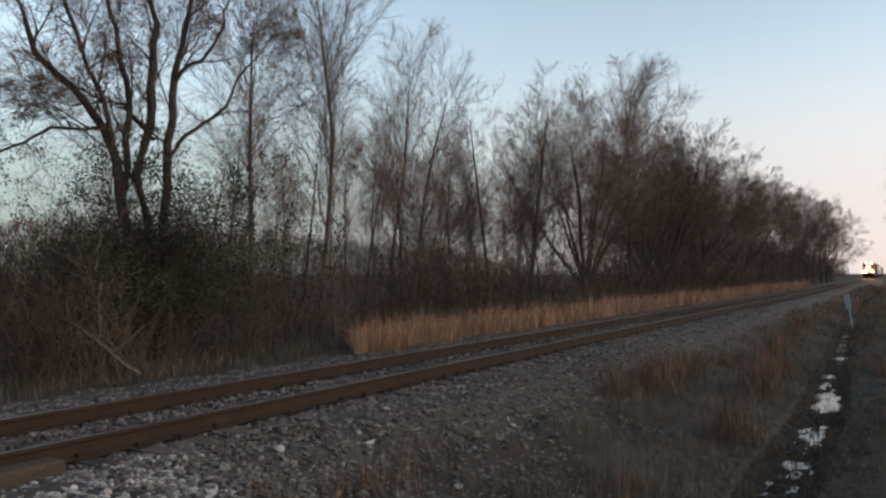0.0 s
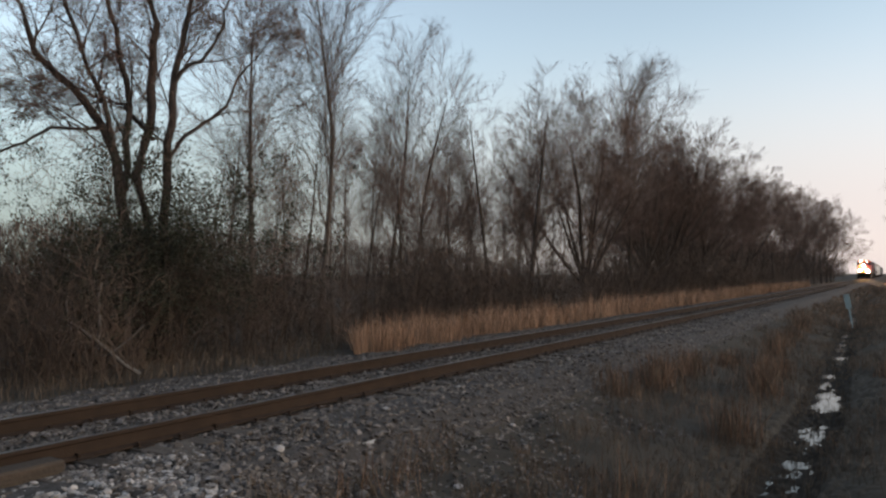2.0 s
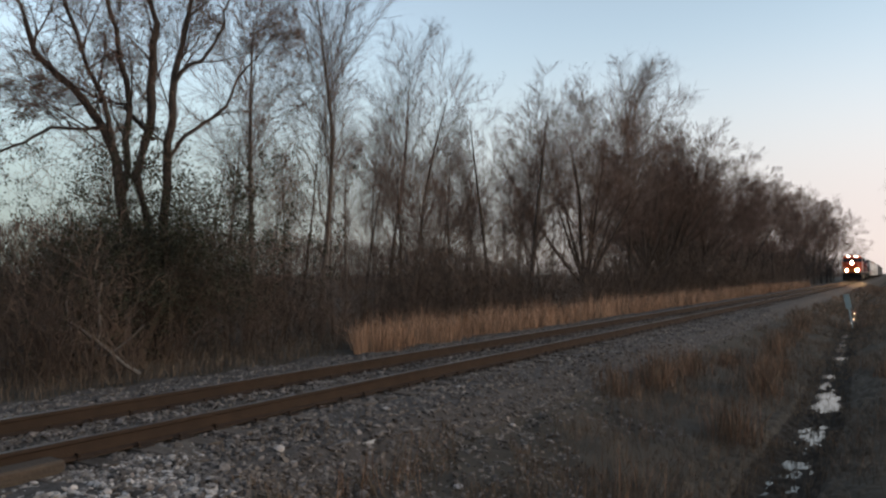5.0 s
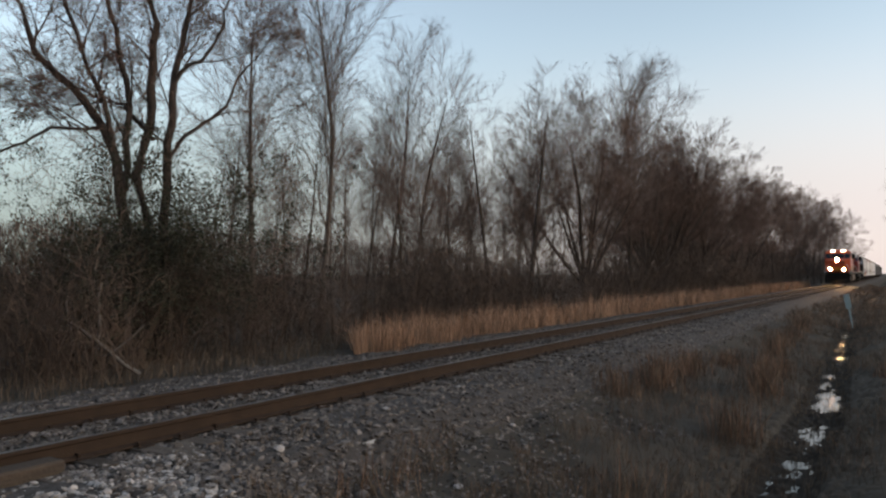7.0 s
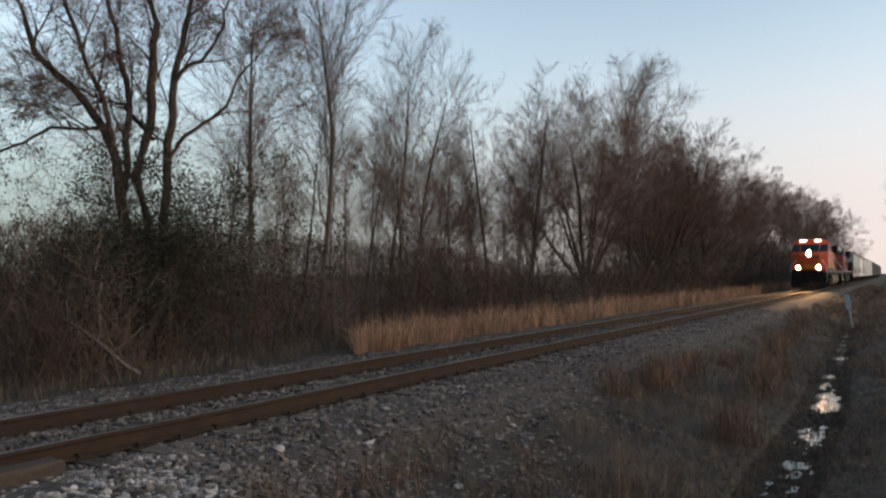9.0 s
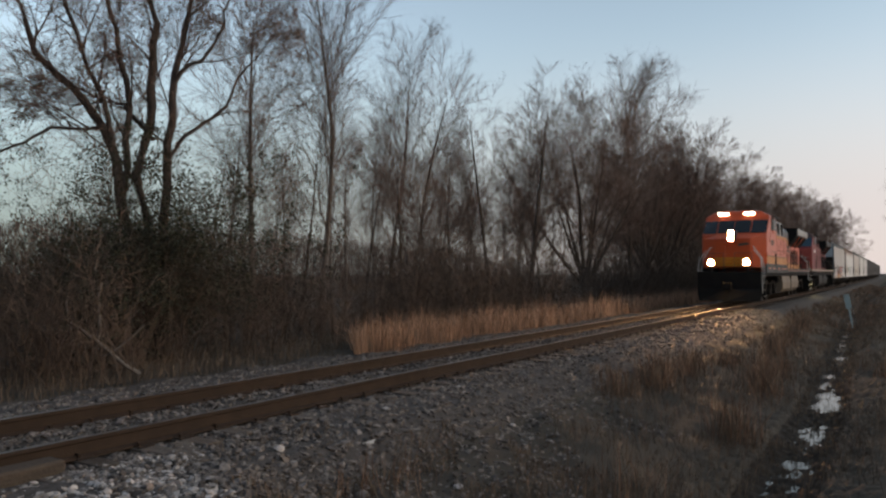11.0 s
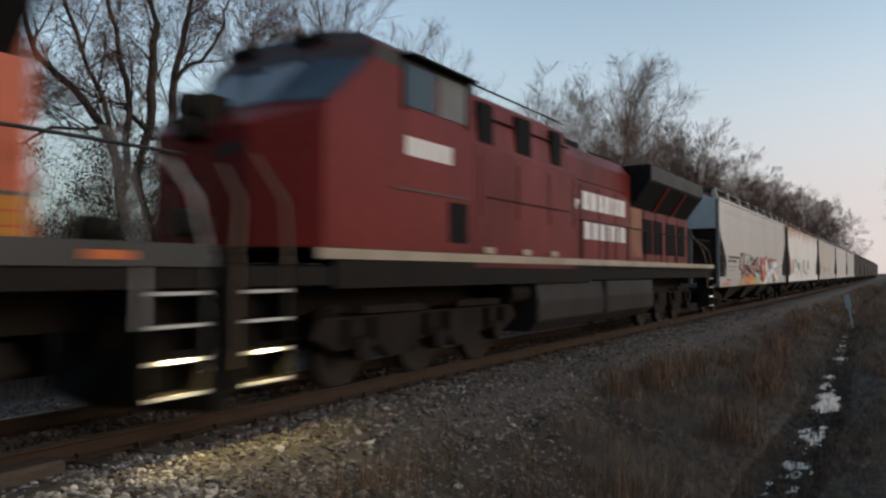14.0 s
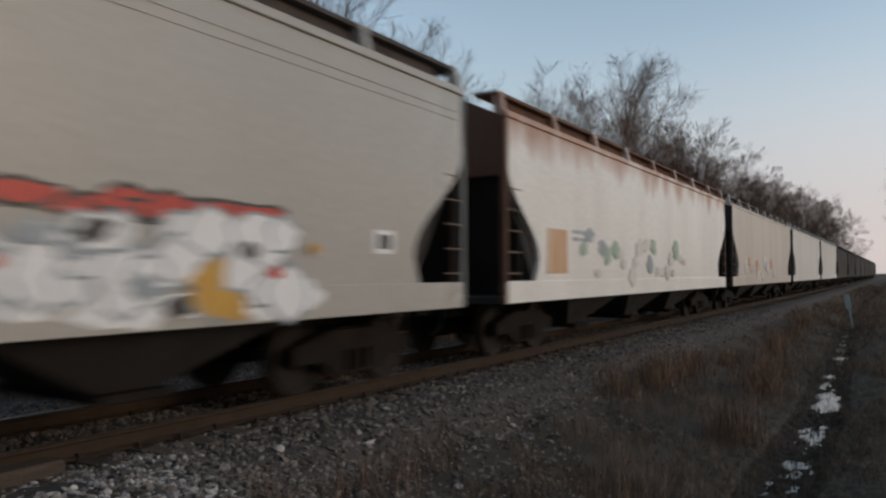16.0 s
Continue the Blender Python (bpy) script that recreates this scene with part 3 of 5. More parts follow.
def roadside_oak(seed):
    """The great tree at the edge of the wood: three stems from one foot, with crooked heavy limbs."""
    p = Plant(seed)
    side = Vector((0.80, 0.60, 0.0))                    # along the wood's edge
    back = Vector((-0.60, 0.80, 0.0))
    up = Vector((0, 0, 1))
    fine = [(5, 0.15, 0.04, 6, 50, 0.55, 0.1), (5, 0.14, 0.03, 6, 46, 0.56, 0.08), (3, 0.13, 0.02, 5, 42, 0.72, 0.06), (1, 0.15, 0.02, 4, 34, 0.95, 0.1), (1, 0.15, 0.0, 0, 0, 0, 0)]
    # each limb: radii at foot and tip, then bends as (way out, height)
    limbs = [(0.17, 0.065, [(-0.30, -0.15), (-0.36, 3.2), (-0.78, 5.0), (-1.20, 6.3), (-1.94, 7.3), (-3.0, 8.3), (-3.25, 9.2)]),
             (0.085, 0.035, [(-0.86, 5.4), (-1.15, 7.0), (-1.70, 8.3), (-2.25, 9.9), (-2.5, 11.2)]),
             (0.11, 0.04, [(-0.25, 2.2), (-0.55, 5.2), (-0.60, 7.6), (-0.85, 8.6), (-1.1, 9.8), (-1.0, 11.4)]),
             (0.185, 0.06, [(0.02, -0.15), (0.06, 2.4), (0.02, 6.3), (0.10, 8.0), (0.0, 9.8), (-0.1, 12.4)]),
             (0.15, 0.045, [(0.50, -0.15), (0.47, 2.4), (0.42, 5.9), (0.60, 7.9), (0.80, 8.7), (1.0, 9.9), (1.4, 11.6)]),
             (0.065, 0.03, [(0.57, 7.6), (1.0, 8.1), (1.35, 8.2), (1.8, 8.9), (2.1, 9.9)]),
             (0.065, 0.03, [(0.44, 5.4), (0.75, 5.95), (1.37, 6.5), (2.0, 7.0), (2.25, 7.7), (2.6, 8.2)]),
             (0.055, 0.025, [(0.10, 6.0), (-0.35, 6.5), (-0.75, 7.0), (-1.1, 7.1), (-2.2, 7.0)]),
             (0.055, 0.025, [(-1.22, 6.3), (-1.7, 6.25), (-2.6, 6.3), (-3.3, 5.9), (-4.1, 5.6), (-4.9, 5.7)])]
    for foot, tip, bends in limbs:
        depth = p.r.uniform(-0.25, 0.25)
        pts, n = [], len(bends)
        for k, (out, h) in enumerate(bends):
            pts.append(side * out + back * (depth * k / n * 2 + 0.15 * bends[0][0]) + up * h)
        fine_path = []
        for a, b in zip(pts, pts[1:]):                  # crooked between the bends
            for k in range(3):
                j = 0.012 * (b - a).length if k else 0.0
                fine_path.append(a.lerp(b, k / 3) + side * p.r.gauss(0, 1) * j * 3 + back * p.r.gauss(0, 1) * j * 3)
        fine_path.append(pts[-1])
        m = len(fine_path) - 1
        radii = [foot + (tip - foot) * k / m for k in range(m + 1)]
        p.wood.tube(fine_path, radii, 9 if foot > 0.1 else 6, cap=False)
        p.limb(fine_path[-1], (fine_path[-1] - fine_path[-3]).normalized(), 1.7, tip * 0.8, 0, fine)
        for k in range(2, m, 1):
            if fine_path[k].z < 4.6 or p.r.random() < 0.42:
                continue
            d = (side * p.r.gauss(0, 0.8) + back * p.r.gauss(0, 0.6) + up * p.r.uniform(0.1, 0.9) + (fine_path[k] - fine_path[k - 1]).normalized() * 0.5).normalized()
            p.limb(fine_path[k], d, p.r.uniform(1.3, 2.8), min(0.032, radii[k] * 0.5), 1, fine)
    return p.finish("tree", "large three-stemmed bare tree with crooked heavy limbs", "bark", "bare trees along the track")


def shrub(seed, height, spread, stems, leaves=0, mat="dead_leaf", label="tangled leafless brush thicket"):
    p = Plant(seed)
    r = p.r
    spec = [(3, 0.17, 0.02, 6, 38, 0.5, 0.12), (2, 0.2, 0.03, 4, 44, 0.6, 0.05), (1, 0.3, 0.0, 0, 0, 0, 0)]
    for k in range(stems):
        a = r.uniform(0, 6.283)
        q = Vector((r.gauss(0, spread), r.gauss(0, spread), -0.15))
        d = Vector((math.cos(a) * 0.35, math.sin(a) * 0.35, 1)).normalized()
        p.limb(q, d, height * r.uniform(0.55, 1.1), r.uniform(0.010, 0.021), 0, spec)
    root = new("shrub")
    sh = p.twig
    part("stem_tangle", big_mesh("stem_tangle", sh.v, sh.f, ("brush",)), "brush", root)
    if leaves:
        lv, lf = [], []
        for k in range(leaves):
            c = r.choice(p.tips) + Vector((r.gauss(0, 0.10), r.gauss(0, 0.10), r.gauss(0, 0.12)))
            a, b = Vector((r.gauss(0, 1), r.gauss(0, 1), r.gauss(0, 1))).normalized(), Vector((r.gauss(0, 1), r.gauss(0, 1), r.gauss(0, 1))).normalized()
            b = (b - a * a.dot(b)).normalized()
            s = r.uniform(0.02, 0.05)
            n = len(lv)
            lv += [c - a * s, c + b * s * 0.5, c + a * s, c - b * s * 0.5]
            lf.append((n, n + 1, n + 2, n + 3))
        part("foliage", big_mesh("foliage", lv, lf, (mat,)), mat, root)
    return tagged(root, label, "shrub", "brush along the track")


def spot(px_angle, x):
    """Place on the line x seen that many degrees off the track's direction."""
    return x, (EYE[0] - x) / math.tan(radians(px_angle))


def set_on(ob, x, y, rz, size=1.0):
    ob.matrix_basis = pose(x, y, ground_z(x, y), 0, 0, rz) @ Matrix.Diagonal((size, size, size, 1))
    return ob


def another(ob, x, y, rz, size=1.0):
    c = copy_thing(ob, pose(x, y, ground_z(x, y), 0, 0, rz))
    c.scale = (size, size, size)
    return c


def woods():
    r = random.Random(21)
    set_on(roadside_oak(41), *spot(53.9, -10.2), 0)
    slim = "tall slender bare tree with fine upswept twigs"
    broad = "broad-crowned bare tree with dense fine twigs"
    a = tall_tree(1, 12.2, 0.145, "pale_bark", slim, 42, bare=0.36)
    set_on(a, *spot(46.8, -13.5), 20)
    b = tall_tree(2, 15.4, 0.15, "pale_bark", slim, 26, 1.3, bare=0.28)
    set_on(b, *spot(41.6, -13.6), 60)
    b2 = tall_tree(3, 13.4, 0.14, "bark", slim, 34, bare=0.34)
    set_on(b2, *spot(36.2, -17.0), 0)
    b3 = tall_tree(4, 12.0, 0.135, "bark", "dark bare tree with a leaning stem and crooked branches", 44, 0.9, 0.10, bare=0.3)
    set_on(b3, *spot(34.6, -15.0), 0)
    b4 = tall_tree(5, 12.0, 0.13, "bark", slim, 48, 0.8, bare=0.4)
    set_on(b4, *spot(28.2, -13.5), 0)
    c = spreading_tree(6, 18.2, 0.30, "bark", broad, 0.12, 9, 36, 0.80, 0.006)
    set_on(c, *spot(21.0, -11.5), 0)
    d = tall_tree(7, 17.0, 0.20, "bark", "dark straight-trunked bare tree with dense fine twigs", 48, 1.5, bare=0.2, least=0.007)
    set_on(d, *spot(17.6, -11.5), 0)
    e = tall_tree(8, 12.8, 0.20, "bark", "dark bare tree with a thick upright trunk", 46, 1.0, bare=0.25, least=0.006)
    set_on(e, *spot(25.3, -12.5), 0)
    kinds = [a, b, b2, b4]
    # the thin belt of woodland between track and field
    for ang, x, k, size in [(57.5, -16, 2, 0.55), (50.2, -17, 3, 0.62), (48.5, -15, 2, 0.60), (44.3, -20, 2, 0.66), (43.0, -15, 3, 0.7), (39.6, -17, 0, 0.72),
                            (38.2, -14, 3, 0.62), (37.2, -22, 1, 0.8), (33.4, -20, 0, 0.8), (32.4, -17, 2, 0.7), (31.2, -14, 3, 0.7), (30.2, -19, 1, 0.68),
                            (29.2, -17, 2, 0.72), (27.2, -17, 0, 0.74), (26.2, -14, 2, 0.68), (25.2, -18, 3, 0.8), (24.4, -14, 2, 0.7), (23.4, -18, 0, 0.75),
                            (45.4, -12, 2, 0.45), (40.5, -12, 3, 0.5), (35.4, -12.5, 2, 0.6), (33.0, -12.5, 3, 0.55)]:
        px, py = spot(ang, x)
        another(kinds[k], px, py, r.uniform(0, 360), size * r.uniform(0.93, 1.05))
    # denser wood further along, on the far side: its edge comes nearer to the line
    lite = [spreading_tree(61, 16, 0.24, "bark", broad, 0.14, 7, 38, 0.62, 0.007), spreading_tree(62, 17, 0.20, "bark", broad, 0.3, 5, 26, 0.6, 0.008), spreading_tree(63, 16, 0.22, "bark", broad, 0.18, 7, 42, 0.62, 0.007)]
    for o, (ang, x, size) in zip(lite, ((16.2, -12.5, 0.98), (14.6, -12.0, 0.98), (12.9, -11.5, 0.98))):
        set_on(o, *spot(ang, x), 0, size)
    for ang, x, k, size in [(16.4, -10.5, 2, 1.12), (15.3, -11, 0, 1.18), (14.4, -10.5, 1, 1.12), (13.4, -11, 2, 1.16), (12.4, -10.5, 0, 1.14), (15.4, -16, 0, 0.95), (13.8, -15, 2, 1.0), (11.8, -11, 1, 1.0), (11.2, -14, 0, 1.0), (10.4, -10.5, 2, 1.08), (9.6, -10, 0, 1.16), (9.0, -13, 1, 1.2), (8.3, -9.5, 2, 1.18),
                            (7.6, -9, 1, 1.18), (7.0, -8.5, 0, 1.22), (6.4, -8, 2, 1.22), (5.9, -8.5, 1, 1.25), (5.4, -7.5, 0, 1.25), (5.0, -8, 2, 1.3), (4.55, -7, 1, 1.25), (4.2, -6.5, 0, 1.12), (3.95, -6.5, 2, 1.0)]:
        px, py = spot(ang, x)
        another(lite[k], px + track_x(py), py, r.uniform(0, 360), size * r.uniform(0.95, 1.04))
    y = 46.0
    while y < 330:
        x = r.uniform(-30, -17) + track_x(y)
        another(r.choice(lite), x, y + r.uniform(-2, 2), r.uniform(0, 360), r.uniform(0.7, 0.9) * (1.15 if y > 90 else 0.9))
        y += 7.0 if y < 170 else 14.0
    # the other side of the line, far off
    for k, y in enumerate((104, 118, 131, 150, 175, 205, 250, 300, 360)):
        another(r.choice(lite), 11.3 + (k % 3) * 0.8 + 0.012 * (y - 104) + track_x(y), y, r.uniform(0, 360), r.uniform(0.95, 1.1))


def far_woods():
    """Hazy belt of distant bare woodland across the field: trunks and countless twigs in one mesh."""
    r = random.Random(77)
    v, f = [], []
    for _ in range(27000):
        y = r.uniform(-20, 150)
        x = -58 - abs(r.gauss(0, 9)) - 0.1 * y
        top = 7.4 + 2.6 * noise.noise((y * 0.13, 0, 0)) + 1.5 * noise.noise((y * 0.5, 3, 0))
        z = -1.0 + top * r.random() ** 0.8
        h = r.uniform(0.7, 1.8)
        w = r.uniform(0.02, 0.05)
        dx, dy = r.gauss(0, 0.35) * h, r.gauss(0, 0.45) * h
        n = len(v)
        v += [(x - w, y - w, z), (x + w, y - w, z), (x, y + w, z), (x + dx, y + dy, z + h)]
        f += [(n, n + 1, n + 3), (n + 1, n + 2, n + 3), (n + 2, n, n + 3)]
    for _ in range(420):
        y = r.uniform(-20, 150)
        x = -58 - abs(r.gauss(0, 8)) - 0.1 * y
        h = r.uniform(3, 6.5)
        w = r.uniform(0.05, 0.10)
        n = len(v)
        v += [(x - w, y - w, -1.4), (x + w, y - w, -1.4), (x, y + w, -1.4), (x + r.gauss(0, 0.4), y + r.gauss(0, 0.4), h)]
        f += [(n, n + 1, n + 3), (n + 1, n + 2, n + 3), (n + 2, n, n + 3)]
    for _ in range(9000):                      # the belt goes on behind the wood along the line
        y = r.uniform(150, 700)
        x = -40 - abs(r.gauss(0, 12)) + 0.02 * (y - 150)
        z = -1.2 + 13 * r.random() ** 1.3
        h, w = r.uniform(1.5, 4.0), r.uniform(0.05, 0.14)
        n = len(v)
        v += [(x - w, y - w, z), (x + w, y - w, z), (x, y + w, z), (x + r.gauss(0, 0.35) * h, y + r.gauss(0, 0.45) * h, z + h)]
        f += [(n, n + 1, n + 3), (n + 1, n + 2, n + 3), (n + 2, n, n + 3)]
    ob = new("distant_woods", big_mesh("distant_woods", v, f, ("twig",)))
    tagged(ob, "hazy belt of distant bare woodland beyond the field", "woods", kind="stuff")


def unseen_woods_behind():
    """Unseen stems and twigs added behind the crossing to keep sky light off the train's fronts, in one mesh."""
    r = random.Random(78)
    v, f = [], []
    for _ in range(15000):
        a = radians(r.uniform(105, 275))
        d = r.uniform(24, 34)
        x, y = 6 + d * math.sin(a), d * math.cos(a)
        if x > -9 and y > -8:
            continue
        z = -1.0 + 17 * r.random() ** 0.9
        h = r.uniform(1.2, 3.2)
        w = r.uniform(0.03, 0.09)
        n = len(v)
        v += [(x - w, y - w, z), (x + w, y - w, z), (x, y + w, z), (x + r.gauss(0, 0.4) * h, y + r.gauss(0, 0.4) * h, z + h)]
        f += [(n, n + 1, n + 3), (n + 1, n + 2, n + 3), (n + 2, n, n + 3)]
    ob = new("woodland", big_mesh("woodland", v, f, ("twig",)))
    tagged(ob, "unseen bare woodland added behind the crossing to block sky light", "woods", kind="stuff")


def thickets():
    r = random.Random(8)
    base = [shrub(81, 2.5, 0.6, 11), shrub(82, 3.6, 0.6, 9), shrub(83, 1.9, 0.7, 11), shrub(84, 2.8, 0.5, 9, 300)]
    for i, b in enumerate(base):
        set_on(b, -7.5 - i, 9.0 + 2.2 * i, 0)
    for _ in range(178):
        y = 5.0 + 95 * r.random() ** 1.55
        x = r.uniform(-13.5, -6.6)
        if y > 14 and x > -7.4:
            x -= 1.0
        another(r.choice(base), x, y, r.uniform(0, 360), r.uniform(0.5, 1.25) * (1.25 if y > 24 else 1.0))
    for _ in range(60):
        y = 60 + 190 * r.random() ** 1.2
        another(base[r.choice((1, 3))], r.uniform(-11, -6.6) + track_x(y), y, r.uniform(0, 360), r.uniform(1.1, 1.9))
    tall = shrub(85, 5.6, 0.8, 9, 60, label="tall spindly leafless saplings")
    set_on(tall, -12.0, 12.0, 0)
    for _ in range(54):
        y = 7.0 + 60 * r.random() ** 1.3
        x = r.uniform(-19, -9.5)
        if EYE[0] - x > 1.45 * y:              # open field beyond the roadside
            continue
        another(tall, x, y, r.uniform(0, 360), r.uniform(0.6, 1.1) * (1.25 if y > 30 else 1))
    for _ in range(14):
        y = 4.0 + 60 * r.random()
        another(base[1], r.uniform(-40, -22), y, r.uniform(0, 360), r.uniform(1.0, 1.5))
    leafy = shrub(91, 4.6, 0.7, 11, 9500, "green_leaf", "bushy shrub with dull clinging leaves")
    set_on(leafy, *spot(58.8, -12.5), 0, 0.6)
    for ang, x, s in [(61.5, -14, 0.5), (56.5, -13.5, 0.8), (57.6, -12.5, 0.62), (63.5, -13, 0.42), (60.2, -13, 0.5), (55.2, -14.5, 0.8), (50.8, -12, 0.72), (48, -14, 0.6), (62.5, -16, 0.6), (59.4, -16, 0.66), (56.6, -10.5, 0.72), (55.4, -9.6, 1.0), (54.5, -9.2, 1.05), (53.6, -9.0, 1.0), (52.6, -9.8, 0.9), (51.6, -10.5, 0.55), (64.5, -15, 0.5), (56.0, -12, 0.6), (58.2, -11.5, 0.62)]:
        another(leafy, *spot(ang, x), r.uniform(0, 360), s)


def blades(name, spots, mats, label, lean=0.35):
    """Grass as bent tapering blades. spots: x, y, height, width, material."""
    r = random.Random(name)
    verts, faces, index = [], [], []
    for x, y, h, w, k in spots:
        a = r.uniform(0, 6.283)
        ca, sa = math.cos(a) * w, math.sin(a) * w
        b = r.uniform(0, 6.283)
        l = abs(r.gauss(0, lean)) * h
        dx, dy = math.cos(b) * l, math.sin(b) * l
        z = ground_z(x, y) - 0.02
        n = len(verts)
        verts += [(x - ca, y - sa, z), (x + ca, y + sa, z), (x + dx * 0.35 - ca * 0.7, y + dy * 0.35 - sa * 0.7, z + h * 0.55),
                  (x + dx * 0.35 + ca * 0.7, y + dy * 0.35 + sa * 0.7, z + h * 0.55), (x + dx, y + dy, z + h * (1 - 0.25 * l / h))]
        faces += [(n, n + 1, n + 3, n + 2), (n + 2, n + 3, n + 4)]
        index += [k, k]
    ob = new(name, big_mesh(name, verts, faces, mats, index))
    tagged(ob, label, "grass", kind="stuff")


def grasses():
    r = random.Random(31)
    # golden strip on the far side
    spots = []
    for _ in range(26000):
        y = 14.0 + 110 * r.random() ** 1.7
        x = min(r.uniform(-6.8, -4.1), r.uniform(-6.8, -4.1) + 0.8) + track_x(y)
        c = noise.noise((x * 0.8, y * 0.5, 4.0))
        if c > -0.25 and y > 14.1 + 1.25 * (-4.2 - x) + 0.3 * noise.noise((x * 2, 0, 0)):
            e = noise.noise((x * 1.1, y * 0.9, 14.0))
            spots.append((x, y, r.uniform(0.5, 1.25) * (0.85 + 0.4 * c + 0.6 * e), 0.004 + 0.0002 * y, 0 if r.random() < 0.8 else 1))
    blades("broomsedge_strip", spots, ("straw", "dry_grass"), "strip of tall golden dry grass beside the track", 0.5)
    # rough grass between ballast and ditch, and on the ditch's banks
    spots = []
    for _ in range(52000):
        y = 4.6 + 55 * r.random() ** 1.9
        x = r.uniform(2.3, 9.0)
        c = noise.noise((x * 0.55, y * 0.35, 9.0)) + 0.4 * noise.noise((x * 1.9, y * 1.4, 2.0))
        if abs(x - ditch_x(y)) < 0.24 and r.random() < 0.93:
            continue
        if x < 3.2 and c < 0.12 + (3.2 - x) * 0.4:
            continue
        if y < 5.0 - 0.3 * (x - 2) or c < -0.25:
            continue
        spots.append((x, y, r.uniform(0.06, 0.26) * (1 + 0.8 * max(0, c)), 0.0022 + 0.00018 * y, 0 if r.random() < 0.9 else 1))
    for _ in range(5200):                      # stubble and litter standing in the ditch's water
        y = 6.5 + 34 * r.random() ** 1.4
        x = ditch_x(y) + r.gauss(0, 0.2)
        if noise.noise((x * 6, y * 4, 33.0)) > 0.02:
            spots.append((x, y, r.uniform(0.03, 0.15), 0.003 + 0.0004 * y, 0))
    for _ in range(9000):                      # the verges further along
        y = 36 + 110 * r.random() ** 1.6
        x = r.uniform(2.7, 9.5) + track_x(y)
        if noise.noise((x * 0.5, y * 0.2, 19.0)) > -0.3:
            spots.append((x, y, r.uniform(0.12, 0.45), 0.004 + 0.00025 * y, 0 if r.random() < 0.6 else 1))
    for _ in range(6000):                      # dead grass on the ramp's flank
        y, x = r.uniform(4.3, 8.0), r.uniform(2.4, 5.4)
        if noise.noise((x * 1.1, y * 1.1, 15.0)) > -0.12:
            spots.append((x, y, r.uniform(0.05, 0.22), 0.0045, 0 if r.random() < 0.8 else 1))
    for _ in range(5000):                      # weeds in the ballast
        y = 4.4 + 14 * r.random() ** 1.5
        x = r.uniform(1.5, 4.2)
        if noise.noise((x * 1.6, y * 1.1, 5.0)) > 0.22:
            spots.append((x, y, r.uniform(0.04, 0.16), 0.003 + 0.0002 * y, 0))
    blades("rough_dry_grass", spots, ("dry_grass", "red_grass"), "short matted brown winter grass beside the ditch", 0.7)
    # taller reddish tufts
    spots = []
    tufts = [(3.05, 12.3), (3.3, 13.6), (3.15, 14.4), (3.35, 15.8), (3.2, 17.2), (3.6, 18.6), (4.6, 17.2), (4.7, 18.4), (4.5, 19.6), (4.2, 22.0), (4.9, 15.2),
             (4.0, 25.0), (4.0, 28.0), (3.8, 32.0), (2.95, 5.75), (4.7, 7.2), (5.1, 11.2), (7.3, 14), (7.0, 19), (7.6, 24), (7.2, 30)]
    for tx, ty in tufts:
        n = int(r.randint(160, 300) * (0.35 if ty < 8 else 1.0))
        tall = r.uniform(0.45, 0.82)
        for _ in range(n):
            spots.append((tx + r.gauss(0, 0.17), ty + r.gauss(0, 0.3), tall * r.uniform(0.35, 1.1), 0.0034 + 0.00022 * ty, 0 if r.random() < 0.6 else 1))
    blades("sedge_tufts", spots, ("red_grass", "dry_grass"), "tufts of reddish brown dead sedge", 0.4)
    # leaf litter and low growth under the far brush
    spots = []
    for _ in range(9000):
        y = 4.5 + 40 * r.random() ** 1.5
        x = r.uniform(-11, -5.2)
        if y > 15 and x > -6.6:
            continue
        spots.append((x, y, r.uniform(0.1, 0.5), 0.004 + 0.0003 * y, 0))
    blades("undergrowth", spots, ("dry_grass",), "dead brown undergrowth below the trees", 0.5)


